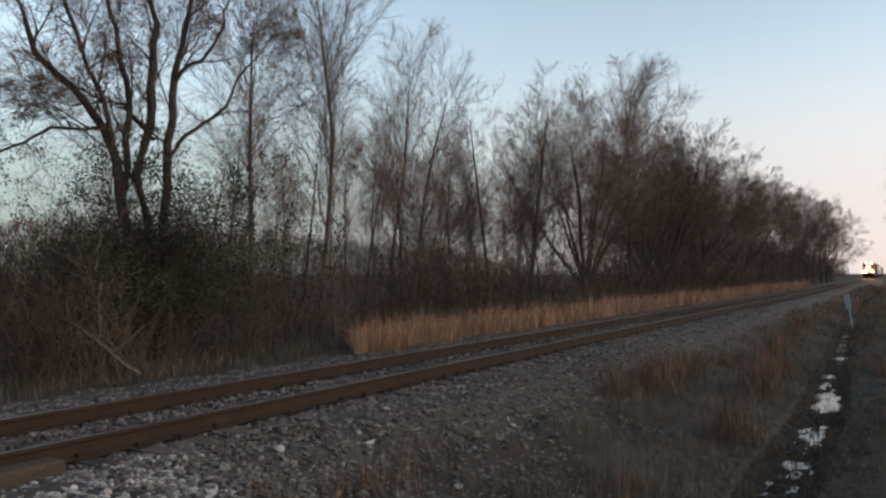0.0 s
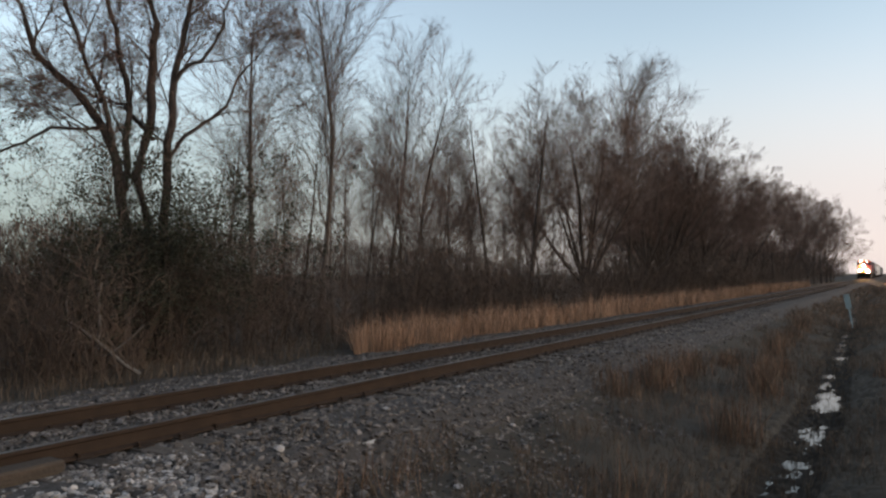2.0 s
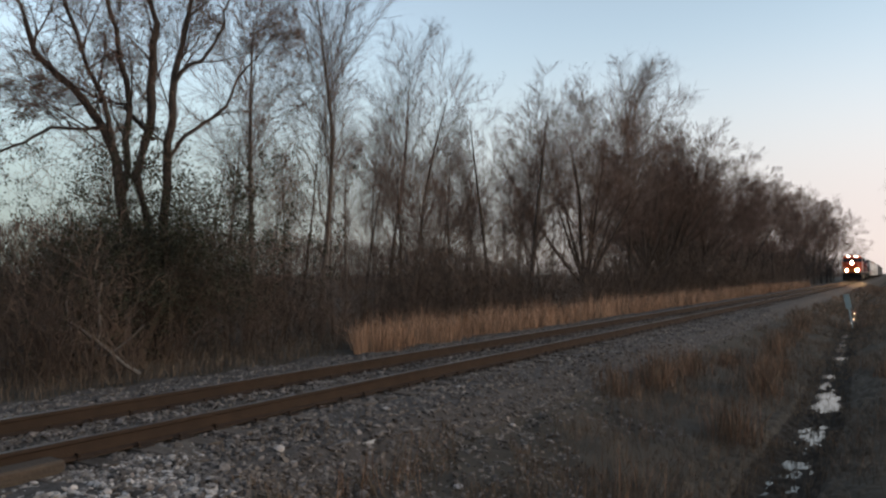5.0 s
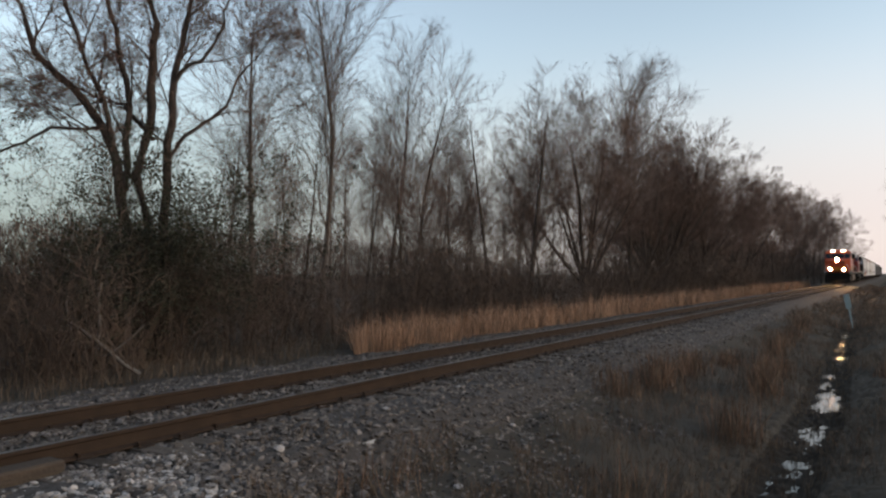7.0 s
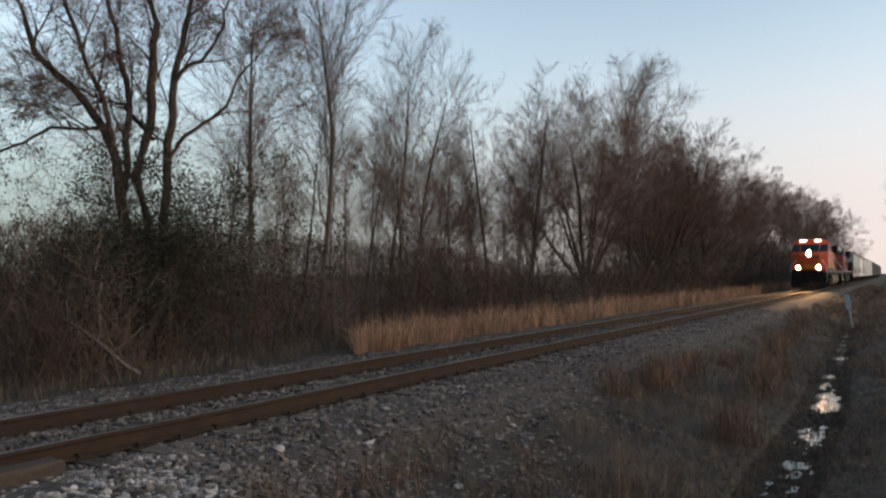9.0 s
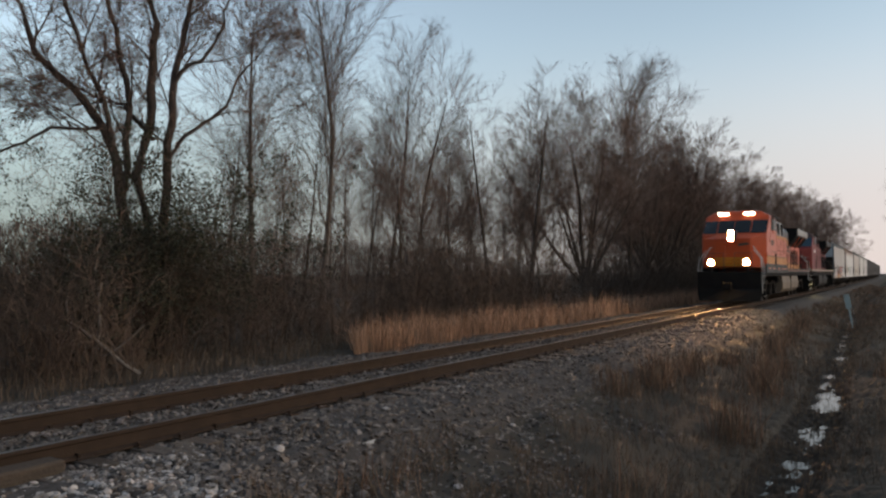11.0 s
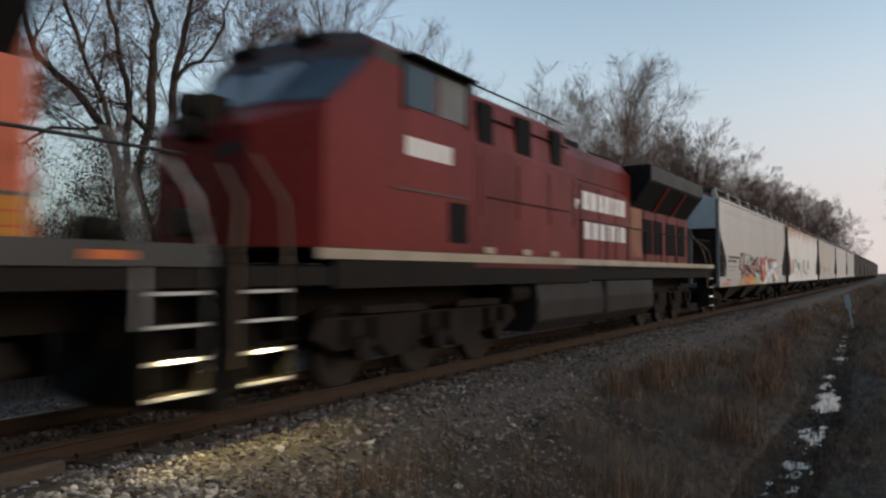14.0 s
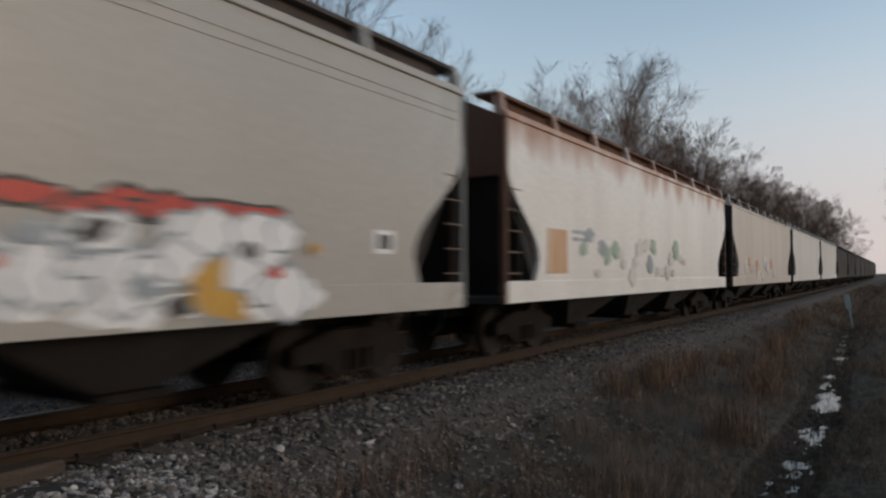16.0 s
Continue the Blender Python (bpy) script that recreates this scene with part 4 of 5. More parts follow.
def loose_things():
    r = random.Random(55)
    for k, (x, y, s, mat) in enumerate([(0.36, 7.05, 0.045, "pale_stone"), (2.35, 3.95, 0.06, "pale_stone"), (3.0, 7.6, 0.055, "stone"), (2.2, 6.0, 0.07, "stone"), (1.95, 5.3, 0.06, "pale_stone"),
                                        (3.6, 8.6, 0.06, "stone"), (2.7, 8.9, 0.05, "pale_stone"), (1.7, 7.4, 0.055, "pale_stone"), (2.9, 5.4, 0.075, "stone"), (3.4, 6.3, 0.06, "pale_stone"), (1.5, 9.5, 0.05, "pale_stone")]):
        sh = Shape().add([tuple(c * s * r.uniform(0.7, 1.3) * (0.6 if i == 2 else 1) for i, c in enumerate(v)) for v in STONE_V], STONE_F)
        ob = tagged(part("rock", sh, mat), "larger broken rock lying on the ballast", "rock", "loose rocks by the track")
        z = ground_z(x, y) if abs(x) > 0.7 else -0.2
        ob.matrix_basis = pose(x, y, z + s * 0.25, 0, 0, r.uniform(0, 360))
    sh = Shape().rings([[(0, 0, 0), (0.12, 0.01, 0.0), (0.17, 0.07, 0.03), (0.05, 0.05, 0.0)], [(0, 0, 0.006), (0.12, 0.01, 0.008), (0.17, 0.07, 0.038), (0.05, 0.05, 0.008)]])
    ob = tagged(part("paper_scrap", sh, "tan_car"), "small crumpled white scrap on the ballast", "litter")
    ob.matrix_basis = pose(2.28, 6.2, ground_z(2.28, 6.2) + 0.02, 4, 8, 60)
    sh = Shape().box(0, 0.42, 0, 0.09, 0, 0.035)
    ob = tagged(part("wood_scrap", sh, "tie", bevel=0.008), "dark splintered wood scrap in the gravel", "wood scrap")
    ob.matrix_basis = pose(3.2, 5.5, ground_z(3.2, 5.5) + 0.01, 3, 2, 25)
    p = Plant(66)
    side, up = Vector((0.85, 0.53, 0)), Vector((0, 0, 1))
    bough = [(6, 0.10, 0.0, 0, 0, 0, 0)]
    p.limb(up * 0.02 + side * 0.55, side * -0.84 + up * 0.42, 2.1, 0.05, 0, bough)
    p.limb(side * -0.45 + up * 0.50, side * 0.5 + up * 0.85, 1.5, 0.045, 0, bough)
    p.limb(side * -0.9 + up * 0.72, side * -0.15 + up * 0.9, 1.0, 0.035, 0, bough)
    p.limb(side * -0.3 + up * 0.4, side * 0.9 + up * 0.25, 1.1, 0.03, 0, bough)
    root = new("fallen_branch")
    part("limb", p.wood, "dead_wood", root, smooth=True)
    tagged(root, "pale dead branch fallen at the edge of the brush", "branch")
    root.matrix_basis = pose(-7.1, 9.6, ground_z(-7.1, 9.6) + 0.12)


def marker_post():
    root = new("marker_post")
    part("post", Shape().box(-0.035, 0.035, -0.035, 0.035, -0.3, 1.3), "marker", root, bevel=0.008)
    part("sign_blade", Shape().box(-0.12, 0.12, -0.055, -0.037, 0.95, 1.62), "marker", root, bevel=0.004)
    tagged(root, "pale leaning trackside marker post at the ditch", "marker post")
    x, y = 5.25, 39.0
    root.matrix_basis = pose(x, y, ground_z(x, y), 0, -9, 0)


# ------------------------------------------------ the train


def wheelset(parent, s, r=0.53, name="wheelset"):
    """Axle with two flanged wheels, turning about its own axle."""
    sh = Shape()
    n = 20
    for side in (-1, 1):
        rings = []
        for x, rad in ((0.66, r * 0.3), (0.68, r + 0.028), (0.71, r + 0.026), (0.715, r), (0.82, r - 0.004), (0.82, r * 0.86), (0.79, r * 0.80), (0.79, r * 0.34), (0.83, r * 0.28)):
            rings.append([(side * x, rad * math.cos(2 * math.pi * k / n), rad * math.sin(2 * math.pi * k / n)) for k in range(n)])
        sh.rings(rings)
    sh.tube([(-1.0, 0, 0), (1.0, 0, 0)], 0.085, 8)
    ob = part(name, sh, "wheel", parent)
    ob.location = (0, s, r)
    return ob


def six_wheel_truck(parent, s):
    sh = Shape()
    for side in (-1, 1):
        x0, x1 = sorted((side * 0.98, side * 1.14))
        out = [(-2.75, 0.72), (-2.6, 0.95), (2.6, 0.95), (2.75, 0.72), (2.3, 0.52), (1.45, 0.55), (1.2, 0.36), (0.62, 0.36), (0.4, 0.55), (-0.4, 0.55), (-0.62, 0.36), (-1.2, 0.36), (-1.45, 0.55), (-2.3, 0.52)]
        sh.extrude_x([(s + a, b) for a, b in out], x0, x1)
    part("truck_frame", sh, "truck", parent, "dusty cast truck side frames")
    for k in (-1.85, 0, 1.85):
        for side in (-1, 1):
            b = Shape().tube([(side * 1.0, s + k, 0.53), (side * 1.26, s + k, 0.53)], 0.17, 10)
            part("axle_box", b, "truck", parent)
            for q in (-0.27, 0.27):
                part("spring", Shape().tube([(side * 1.2, s + k + q, 0.60), (side * 1.2, s + k + q, 0.92)], 0.07, 8), "truck", parent)
    for side in (-1, 1):
        for k in (-1.2, 1.2):
            part("brake_cylinder", Shape().box(*sorted((side * 1.16, side * 1.24)), s + k - 0.7, s + k + 0.7, 0.98, 1.08), "truck", parent)
    return [wheelset(parent, s + k) for k in (-1.85, 0, 1.85)]


def four_wheel_truck(parent, s):
    sh = Shape()
    for side in (-1, 1):
        x0, x1 = sorted((side * 0.92, side * 1.06))
        out = [(-1.2, 0.40), (-1.2, 0.60), (-0.55, 0.78), (0.55, 0.78), (1.2, 0.60), (1.2, 0.40), (0.75, 0.40), (0.5, 0.22), (-0.5, 0.22), (-0.75, 0.40)]
        sh.extrude_x([(s + a, b) for a, b in out], x0, x1)
    sh.box(-0.9, 0.9, s - 0.22, s + 0.22, 0.5, 0.8)
    part("truck_frame", sh, "truck", parent)
    for side in (-1, 1):
        for q in (-0.2, 0, 0.2):
            part("spring", Shape().tube([(side * 1.09, s + q, 0.27), (side * 1.09, s + q, 0.52)], 0.055, 7), "truck", parent)
    return [wheelset(parent, s + k, 0.46) for k in (-0.89, 0.89)]


def cab_ring(z, sf, sc, fw, hw, rear=3.5):
    return [(-fw, sf, z), (fw, sf, z), (hw, sc, z), (hw, rear, z), (-hw, rear, z), (-hw, sc, z)]


def locomotive(label, paint, scheme):
    """Six-axle diesel with a wide-nosed cab; origin at the nose corner, the front towards -y."""
    orange = scheme == "orange"
    grey = "loco_grey" if orange else "black"
    root = tagged(new("locomotive"), label, "locomotive", "locomotives of the train")
    # frame and platforms
    part("frame", Shape().box(-1.5, 1.5, -1.35, 20.75, 1.36, 1.58).box(-0.5, 0.5, -1.0, 20.3, 0.95, 1.36), "black", root, bevel=0.01)
    if orange:
        for side in (-1, 1):
            part("side_sill", Shape().box(side * 1.5, side * 1.56, -0.15, 8.0, 1.53, 1.98), grey, root, "dark grey sill band", bevel=0.004)
            part("side_sill", Shape().box(side * 1.5, side * 1.54, 8.0, 20.75, 1.56, 1.78), grey, root, bevel=0.004)
    else:
        for side in (-1, 1):
            part("side_sill", Shape().box(side * 1.5, side * 1.56, -0.1, 20.75, 1.67, 1.80), "cream", root, "cream stripe along the sill", bevel=0.004)
            part("walkway", Shape().box(*sorted((side * 1.01, side * 1.495)), 7.8, 20.7, 1.585, 1.69), "black", root)
            part("side_skirt", Shape().box(side * 1.48, side * 1.54, 0.2, 8.6, 1.32, 1.66), "black", root, bevel=0.004)
    # cab with nose
    cab = Shape()
    rings = [cab_ring(1.80, -0.52, 0.0, 0.85, 1.55), cab_ring(3.25, -0.52, 0.0, 0.85, 1.55), cab_ring(3.47, -0.22, 0.02, 0.82, 1.55), cab_ring(4.24, 0.60, 0.92, 0.82, 1.55),
             cab_ring(4.46, 0.74, 1.02, 0.80, 1.55), cab_ring(4.70, 0.86, 1.10, 0.78, 1.16), cab_ring(4.76, 1.0, 1.2, 0.6, 0.8)]
    cab.rings(rings)
    if not orange:
        cab.mi = [1 if k >= 18 else 0 for k in range(len(cab.f))]
    cab_ob = part("cab", cab, (paint, "red_roof"), root, "wide-nosed cab", bevel=0.012)

    def patch(name, a, b, u0, u1, v0, v1, mat, thick=0.02):
        """A pane on the slope between two rings' edges: a = (lower pair), b = (upper pair)."""
        a0, a1, b0, b1 = (Vector(q) for q in (*a, *b))
        pt = lambda u, v: a0.lerp(a1, u).lerp(b0.lerp(b1, u), v)
        q = [pt(u0, v0), pt(u1, v0), pt(u1, v1), pt(u0, v1)]
        n = (q[1] - q[0]).cross(q[3] - q[0]).normalized() * thick
        sh = Shape().rings([[p - n * 0.5 for p in q], [p + n for p in q]])
        return part(name, sh, mat, cab_ob)
    lo, hi = rings[2], rings[3]
    glass = "glass" if orange else "blue_glass"
    patch("windshield", lo[0:2], hi[0:2], 0.02, 0.492, 0.10, 0.98, glass)
    patch("windshield", lo[0:2], hi[0:2], 0.508, 0.98, 0.10, 0.98, glass)
    patch("windshield", lo[1:3], hi[1:3], 0.02, 0.96, 0.08, 0.98, glass)
    patch("windshield", (lo[5], lo[0]), (hi[5], hi[0]), 0.04, 0.98, 0.08, 0.98, glass)
    for side in (-1, 1):
        x0, x1 = sorted((side * 1.548, side * 1.565))
        for s0, s1 in ((1.62, 2.36), (2.46, 3.22)):
            part("side_window", Shape().box(x0, x1, s0, s1, 3.76, 4.36), glass if s0 < 2 else "hood_grey", cab_ob, bevel=0.006)
        for s0 in (1.55, 3.23):
            part("window_frame", Shape().box(x0, x1 + side * 0.004, s0, s0 + 0.06, 3.7, 4.42), "black", cab_ob)
        part("window_visor", Shape().box(*sorted((side * 1.55, side * 1.72)), 1.5, 3.35, 4.42, 4.45), "black" if not orange else "loco_grey", cab_ob)
        part("door_grab", Shape().box(*sorted((side * 1.548, side * 1.570)), 1.35, 3.3, 2.62, 2.645), "dark_green", cab_ob)
        # no hollow here: a flat near-black plate gives the door recess its shade
        part("door_recess", Shape().box(*sorted((side * 1.50, side * 1.562)), 2.75, 3.28, 1.95, 2.55), "vent", cab_ob)
    # lamps in the nose, number boards, ditch lights
    lit = orange
    part("headlight_housing", Shape().box(-0.21, 0.21, -0.64, -0.2, 3.10, 3.66), grey, cab_ob, bevel=0.02)

    def lens(name, x, y, z, rad, parent, label=""):
        """A headlamp: a glowing lens ring round a bright bulb that sits deep in its barrel, so that the beam goes forward."""
        n = 16
        ring = lambda r0, yy: [(x + r0 * math.cos(2 * math.pi * k / n), yy, z + r0 * math.sin(2 * math.pi * k / n)) for k in range(n)]
        core, deep = 0.05, 0.15
        barrel = Shape().rings([ring(core, y + deep), ring(core, y), ring(rad, y), ring(rad + 0.012, y + 0.01), ring(rad + 0.012, y + deep + 0.02)])
        barrel.mi = [1] * len(barrel.f)
        barrel.mi[n:2 * n] = [0] * n                    # the lens ring
        barrel.mi[-2] = 2                               # the bulb's reflector at the bottom
        return part(name, barrel, ("head_lamp", "black", "lamp_bulb") if lit else ("glass", "black", "glass"), parent, label)
    for z in (3.25, 3.51):
        lens("headlight", 0, -0.80, z, 0.128, cab_ob, "lit headlamp lens" if lit else "unlit headlamp lens")
    for x in (-0.62, 0.62):
        part("number_board", Shape().box(x - 0.24, x + 0.24, 0.70, 0.95, 4.52, 4.65), "number_lamp" if lit else "black", cab_ob, "lit number board" if lit else "", bevel=0.01)
        body = part("ditch_light", Shape().tube([(x * 1.34, -1.32, 2.03), (x * 1.34, -1.12, 2.03)], [0.15, 0.11], 14).box(x * 1.34 - 0.03, x * 1.34 + 0.03, -1.28, -1.16, 1.58, 1.95), grey, root)
        lens("lens", x * 1.34, -1.49, 2.03, 0.14, body)
    # nose door and marks
    if orange:
        for z0, z1 in ((1.86, 1.98), (2.02, 2.14), (2.18, 2.30)):
            part("nose_stripe", Shape().box(-0.84, 0.84, -0.552, -0.515, z0, z1), "yellow", cab_ob, "yellow stripe round the nose", bevel=0.004)
    part("nose_door", Shape().box(-0.78, -0.30, -0.545, -0.51, 1.85, 3.1), paint, cab_ob, bevel=0.01)
    part("nose_badge", Shape().extrude_y([(0.28, 2.98), (0.72, 3.05), (0.84, 2.94), (0.30, 2.86)], -0.535, -0.515), "dark_green" if orange else "red_roof", cab_ob)
    # pilot, plow, coupler, steps
    part("pilot", Shape().box(-1.5, 1.5, -1.36, -1.22, 0.55, 1.58), "sooty", root, bevel=0.01)
    plow = Shape().rings([[(-1.45, -1.5, 0.14), (0, -1.95, 0.14), (1.45, -1.5, 0.14), (1.45, -1.3, 0.14), (-1.45, -1.3, 0.14)],
                          [(-1.45, -1.36, 0.75), (0, -1.55, 0.75), (1.45, -1.36, 0.75), (1.45, -1.25, 0.75), (-1.45, -1.25, 0.75)]])
    part("snow_plow", plow, "sooty", root, bevel=0.01)
    for s, d in ((-1.30, -1), (20.7, 1)):
        part("coupler", Shape().box(-0.13, 0.13, min(s, s + d * 0.62), max(s, s + d * 0.62), 0.76, 1.0).box(-0.2, 0.2, *sorted((s + d * 0.42, s + d * 0.66)), 0.70, 1.06), "sooty", root, bevel=0.02)
    for s0, s1 in ((-1.20, -0.55), (20.0, 20.62)):
        for side in (-1, 1):
            x0, x1 = sorted((side * 1.16, side * 1.54))
            a, b = (side * 1.54, side * 1.13)
            u = [(a, s0 - 0.03), (b, s0 - 0.03), (b, s1 + 0.03), (a, s1 + 0.03), (a, s1), (b + side * 0.03, s1), (b + side * 0.03, s0), (a, s0)]
            st = Shape().rings([[(x, y, 0.34) for x, y in u], [(x, y, 1.58) for x, y in u]])
            body = part("step_well", st, "sooty", root)
            for z in (0.36, 0.68, 1.0, 1.3):
                part("step", Shape().box(x0, x1, s0, s1, z, z + 0.03), "truck", body)
                part("step_edge", Shape().box(*sorted((side * 1.54, side * 1.552)), s0, s1, z, z + 0.035), "tank_tan" if s0 < 0 and orange else "hand_white", body, "pale step edge")
    # full-width cabinet behind the cab
    part("cabinet", Shape().box(-1.54, 1.54, 3.52, 7.75, 1.58, 3.56), paint, root, "full-width equipment cabinet", bevel=0.012)
    part("upper_cabinet", Shape().extrude_y([(-1.38, 3.56), (1.38, 3.56), (1.30, 4.42), (1.0, 4.58), (-1.0, 4.58), (-1.30, 4.42)], 3.52, 7.75), "cabinet_grey" if orange else paint, root, bevel=0.012)
    for side in (-1, 1):
        for s0, s1 in ((3.95, 4.45), (5.35, 5.95), (6.9, 7.35)):
            part("intake_grille", Shape().box(*sorted((side * 1.32, side * 1.385)), s0, s1, 3.66, 4.32), "vent", root)
        part("roof_rail", Shape().tube([(side * 1.36, 3.5, 4.10), (side * 1.36, 7.8, 4.10)], 0.018, 5).tube([(side * 1.22, 3.5, 4.63), (side * 1.22, 7.8, 4.63)], 0.02, 5), "black", root)
        for s in (3.7, 5.05, 6.4, 7.6):
            part("door_seam", Shape().box(*sorted((side * 1.54, side * 1.550)), s, s + 0.02, 2.42, 3.38), "black", root)
        part("latch_bar", Shape().box(*sorted((side * 1.54, side * 1.556)), 3.9, 7.4, 2.72, 2.74), "black", root)
    # long hood
    part("long_hood", Shape().box(-1.0, 1.0, 7.75, 19.25, 1.58, 3.62), paint, root, "long engine hood", bevel=0.015)
    part("hood_roof", Shape().extrude_y([(-1.0, 3.62), (1.0, 3.62), (1.0, 4.12), (0.72, 4.46), (-0.72, 4.46), (-1.0, 4.12)], 7.75, 13.1), "hood_grey" if orange else paint, root, bevel=0.015)
    part("exhaust_stack", Shape().box(-0.45, 0.45, 9.9, 10.7, 4.45, 4.74), "black", root, bevel=0.02)
    part("roof_hatch", Shape().box(-0.6, 0.6, 11.2, 12.6, 4.45, 4.56), "black", root, bevel=0.02)
    part("roof_hatch", Shape().box(-0.6, 0.6, 8.1, 9.4, 4.45, 4.53), "black", root, bevel=0.02)
    rad = Shape().extrude_y([(-1.0, 3.30), (1.0, 3.30), (1.50, 3.97), (1.56, 4.02), (1.56, 4.40), (1.50, 4.44), (-1.50, 4.44), (-1.56, 4.40), (-1.56, 4.02), (-1.50, 3.97)], 13.1, 19.15)
    rad.mi = [1 if k in (0, 1, 8, 9) else (2 if k in (2, 3, 4, 5, 6, 7) else 1) for k in range(len(rad.f))]
    part("radiator_cowl", rad, (paint, "vent", "wing_grey" if orange else "red_roof"), root, "overhanging radiator cowl")
    for side in (-1, 1):
        for s in (14.9, 16.9):
            part("radiator_strut", Shape().extrude_y([(side * 1.0, 3.28), (side * 1.06, 3.28), (side * 1.52, 3.96), (side * 1.46, 3.99)], s, s + 0.22), paint, root)
        x = side * 1.0
        for k in range(9):
            s = 8.1 + 1.22 * k
            part("door_seam", Shape().box(*sorted((x, x + side * 0.012)), s, s + 0.03, 1.75, 3.55), "black", root)
        for s0, s1 in (((14.6, 15.0), (15.25, 15.65), (16.0, 16.25), (16.55, 16.8), (17.2, 17.4), (17.75, 17.95)) if orange else ((14.1, 15.0), (15.2, 16.1), (16.5, 17.6), (17.9, 18.8))):
            part("hood_louver", Shape().box(*sorted((x, x + side * 0.02)), s0, s1, 2.05, 3.05), "vent", root)
        # handrail with stanchions
        rail = part("handrail", Shape().tube([(side * 1.5, 8.0, 2.62), (side * 1.5, 20.3, 2.62)], 0.019, 6), "black" if not orange else "loco_grey", root)
        for k in range(9):
            part("stanchion", Shape().tube([(side * 1.5, 8.2 + 1.5 * k, 1.58), (side * 1.5, 8.2 + 1.5 * k, 2.62)], 0.016, 5), "black" if not orange else "loco_grey", rail)
        # pale corner handrails over the front and rear steps
        for s, d in ((-1.26, 1), (20.66, -1)):
            p = [(side * 1.50, s, 0.55), (side * 1.50, s, 1.75), (side * 1.44, s + d * 0.10, 2.25), (side * 1.1, s + d * 0.15, 2.65)]
            part("grab_rail", Shape().tube(p, 0.022, 6), "hand_white" if orange else "tank_tan", root)
            p = [(side * 1.50, s + d * 0.72, 1.0), (side * 1.50, s + d * 0.72, 1.7), (side * 1.38, s + d * 0.80, 2.3), (side * 1.0, s + d * 0.7, 2.85)]
            part("grab_rail", Shape().tube(p, 0.022, 6), "hand_white" if orange else "tank_tan", root)
        part("front_rail", Shape().tube([(side * 0.25, -1.3, 1.58), (side * 0.25, -1.3, 2.5), (side * 1.05, -1.3, 2.5), (side * 1.05, -1.3, 1.58)], 0.02, 6), grey, root)
    # fuel tank
    tank = Shape().extrude_y([(-1.30, 0.42), (1.30, 0.42), (1.50, 0.62), (1.52, 0.98), (1.46, 1.34), (-1.46, 1.34), (-1.52, 0.98), (-1.50, 0.62)], 5.95, 13.35)
    part("fuel_tank", tank, "tank_tan" if orange else "tank_dark", root, "long dusty fuel tank", bevel=0.02)
    for side in (-1, 1):
        part("tank_strap", Shape().box(*sorted((side * 1.47, side * 1.535)), 9.5, 9.62, 0.6, 1.33), "truck", root)
    part("air_tank", Shape().tube([(1.2, 5.2, 1.15), (1.2, 5.9, 1.15)], 0.18, 10), "truck", root)
    # paint scheme
    for side in (-1, 1):
        x = side * 1.54
        h = side * 1.0
        if orange:
            for z0, z1 in ((2.0, 2.10), (2.118, 2.228), (2.246, 2.36)):
                part("stripe", Shape().box(*sorted((x, x + side * 0.016)), 0.02, 7.74, z0, z1), "yellow", root)
                part("stripe", Shape().box(*sorted((h, h + side * 0.008)), 7.76, 19.2, z0 - 0.22, z1 - 0.22), "yellow", root)
            part("stripe_edge", Shape().box(*sorted((x, x + side * 0.015)), 0.02, 7.74, 2.362, 2.40), "dark_green", root)
            part("stripe_edge", Shape().box(*sorted((h, h + side * 0.007)), 7.76, 19.2, 2.142, 2.18), "dark_green", root)
            for z0, z1 in ((3.40, 3.47), (3.482, 3.552)):
                part("stripe", Shape().box(*sorted((x, x + side * 0.008)), 3.55, 7.74, z0, z1), "yellow", root)
            for z0, z1 in ((3.36, 3.44), (3.455, 3.535), (3.55, 3.62)):
                part("stripe", Shape().box(*sorted((h, h + side * 0.008)), 7.76, 13.05, z0, z1), "yellow", root)
            part("swoosh", Shape().extrude_x([(8.5, 2.68), (13.0, 2.46), (8.5, 2.44)], *sorted((h, h + side * 0.009))), "dark_green", root, "tapering dark green stripe")
            marks = [(9.0, 1.05), (10.4, 1.1), (11.8, 1.0), (13.1, 0.9)]
            for s, w in marks:
                a, b = sorted((h, h + side * 0.009))
                m = Shape()
                for z0, z1 in ((2.84, 3.02), (3.10, 3.28)):
                    k0, k1 = 0.18 * (z0 - 2.84), 0.18 * (z1 - 2.84)
                    m.extrude_x([(s + k0, z0), (s + w + k0, z0), (s + w + k1, z1), (s + k1, z1)], a, b)
                m.extrude_x([(s + 0.02, 3.02), (s + 0.24, 3.02), (s + 0.26, 3.10), (s + 0.04, 3.10)], a, b)
                part("lettering", m, "dark_green", root, "dark block lettering shapes")
            for s in (0.6, 2.1, 4.0, 5.4, 6.6):
                part("reflector", Shape().box(*sorted((side * 1.56, side * 1.572)), s, s + 0.5, 1.70, 1.80), "reflector", root, "orange reflector")
            for s in (8.4, 9.8, 11.3, 12.9, 14.5, 16.2, 17.9, 19.4):
                part("reflector", Shape().box(*sorted((side * 1.54, side * 1.552)), s, s + 0.42, 1.62, 1.70), "reflector", root, "orange reflector")
            bar = Shape()
            for k in range(4):
                bar.box(*sorted((x, x + side * 0.014)), 1.45 + 0.26 * k, 1.63 + 0.26 * k, 2.95, 3.22)
            part("road_number", bar, "dark_green", root)
        else:
            a, b = sorted((h, h + side * 0.009))
            row = Shape()
            s = 9.50
            for w in (0.40, 0.42, 0.40, 0.40, 0.15, 0.40, 0.40):
                row.box(a, b, s, s + w, 2.98, 3.40)
                s += w + 0.08
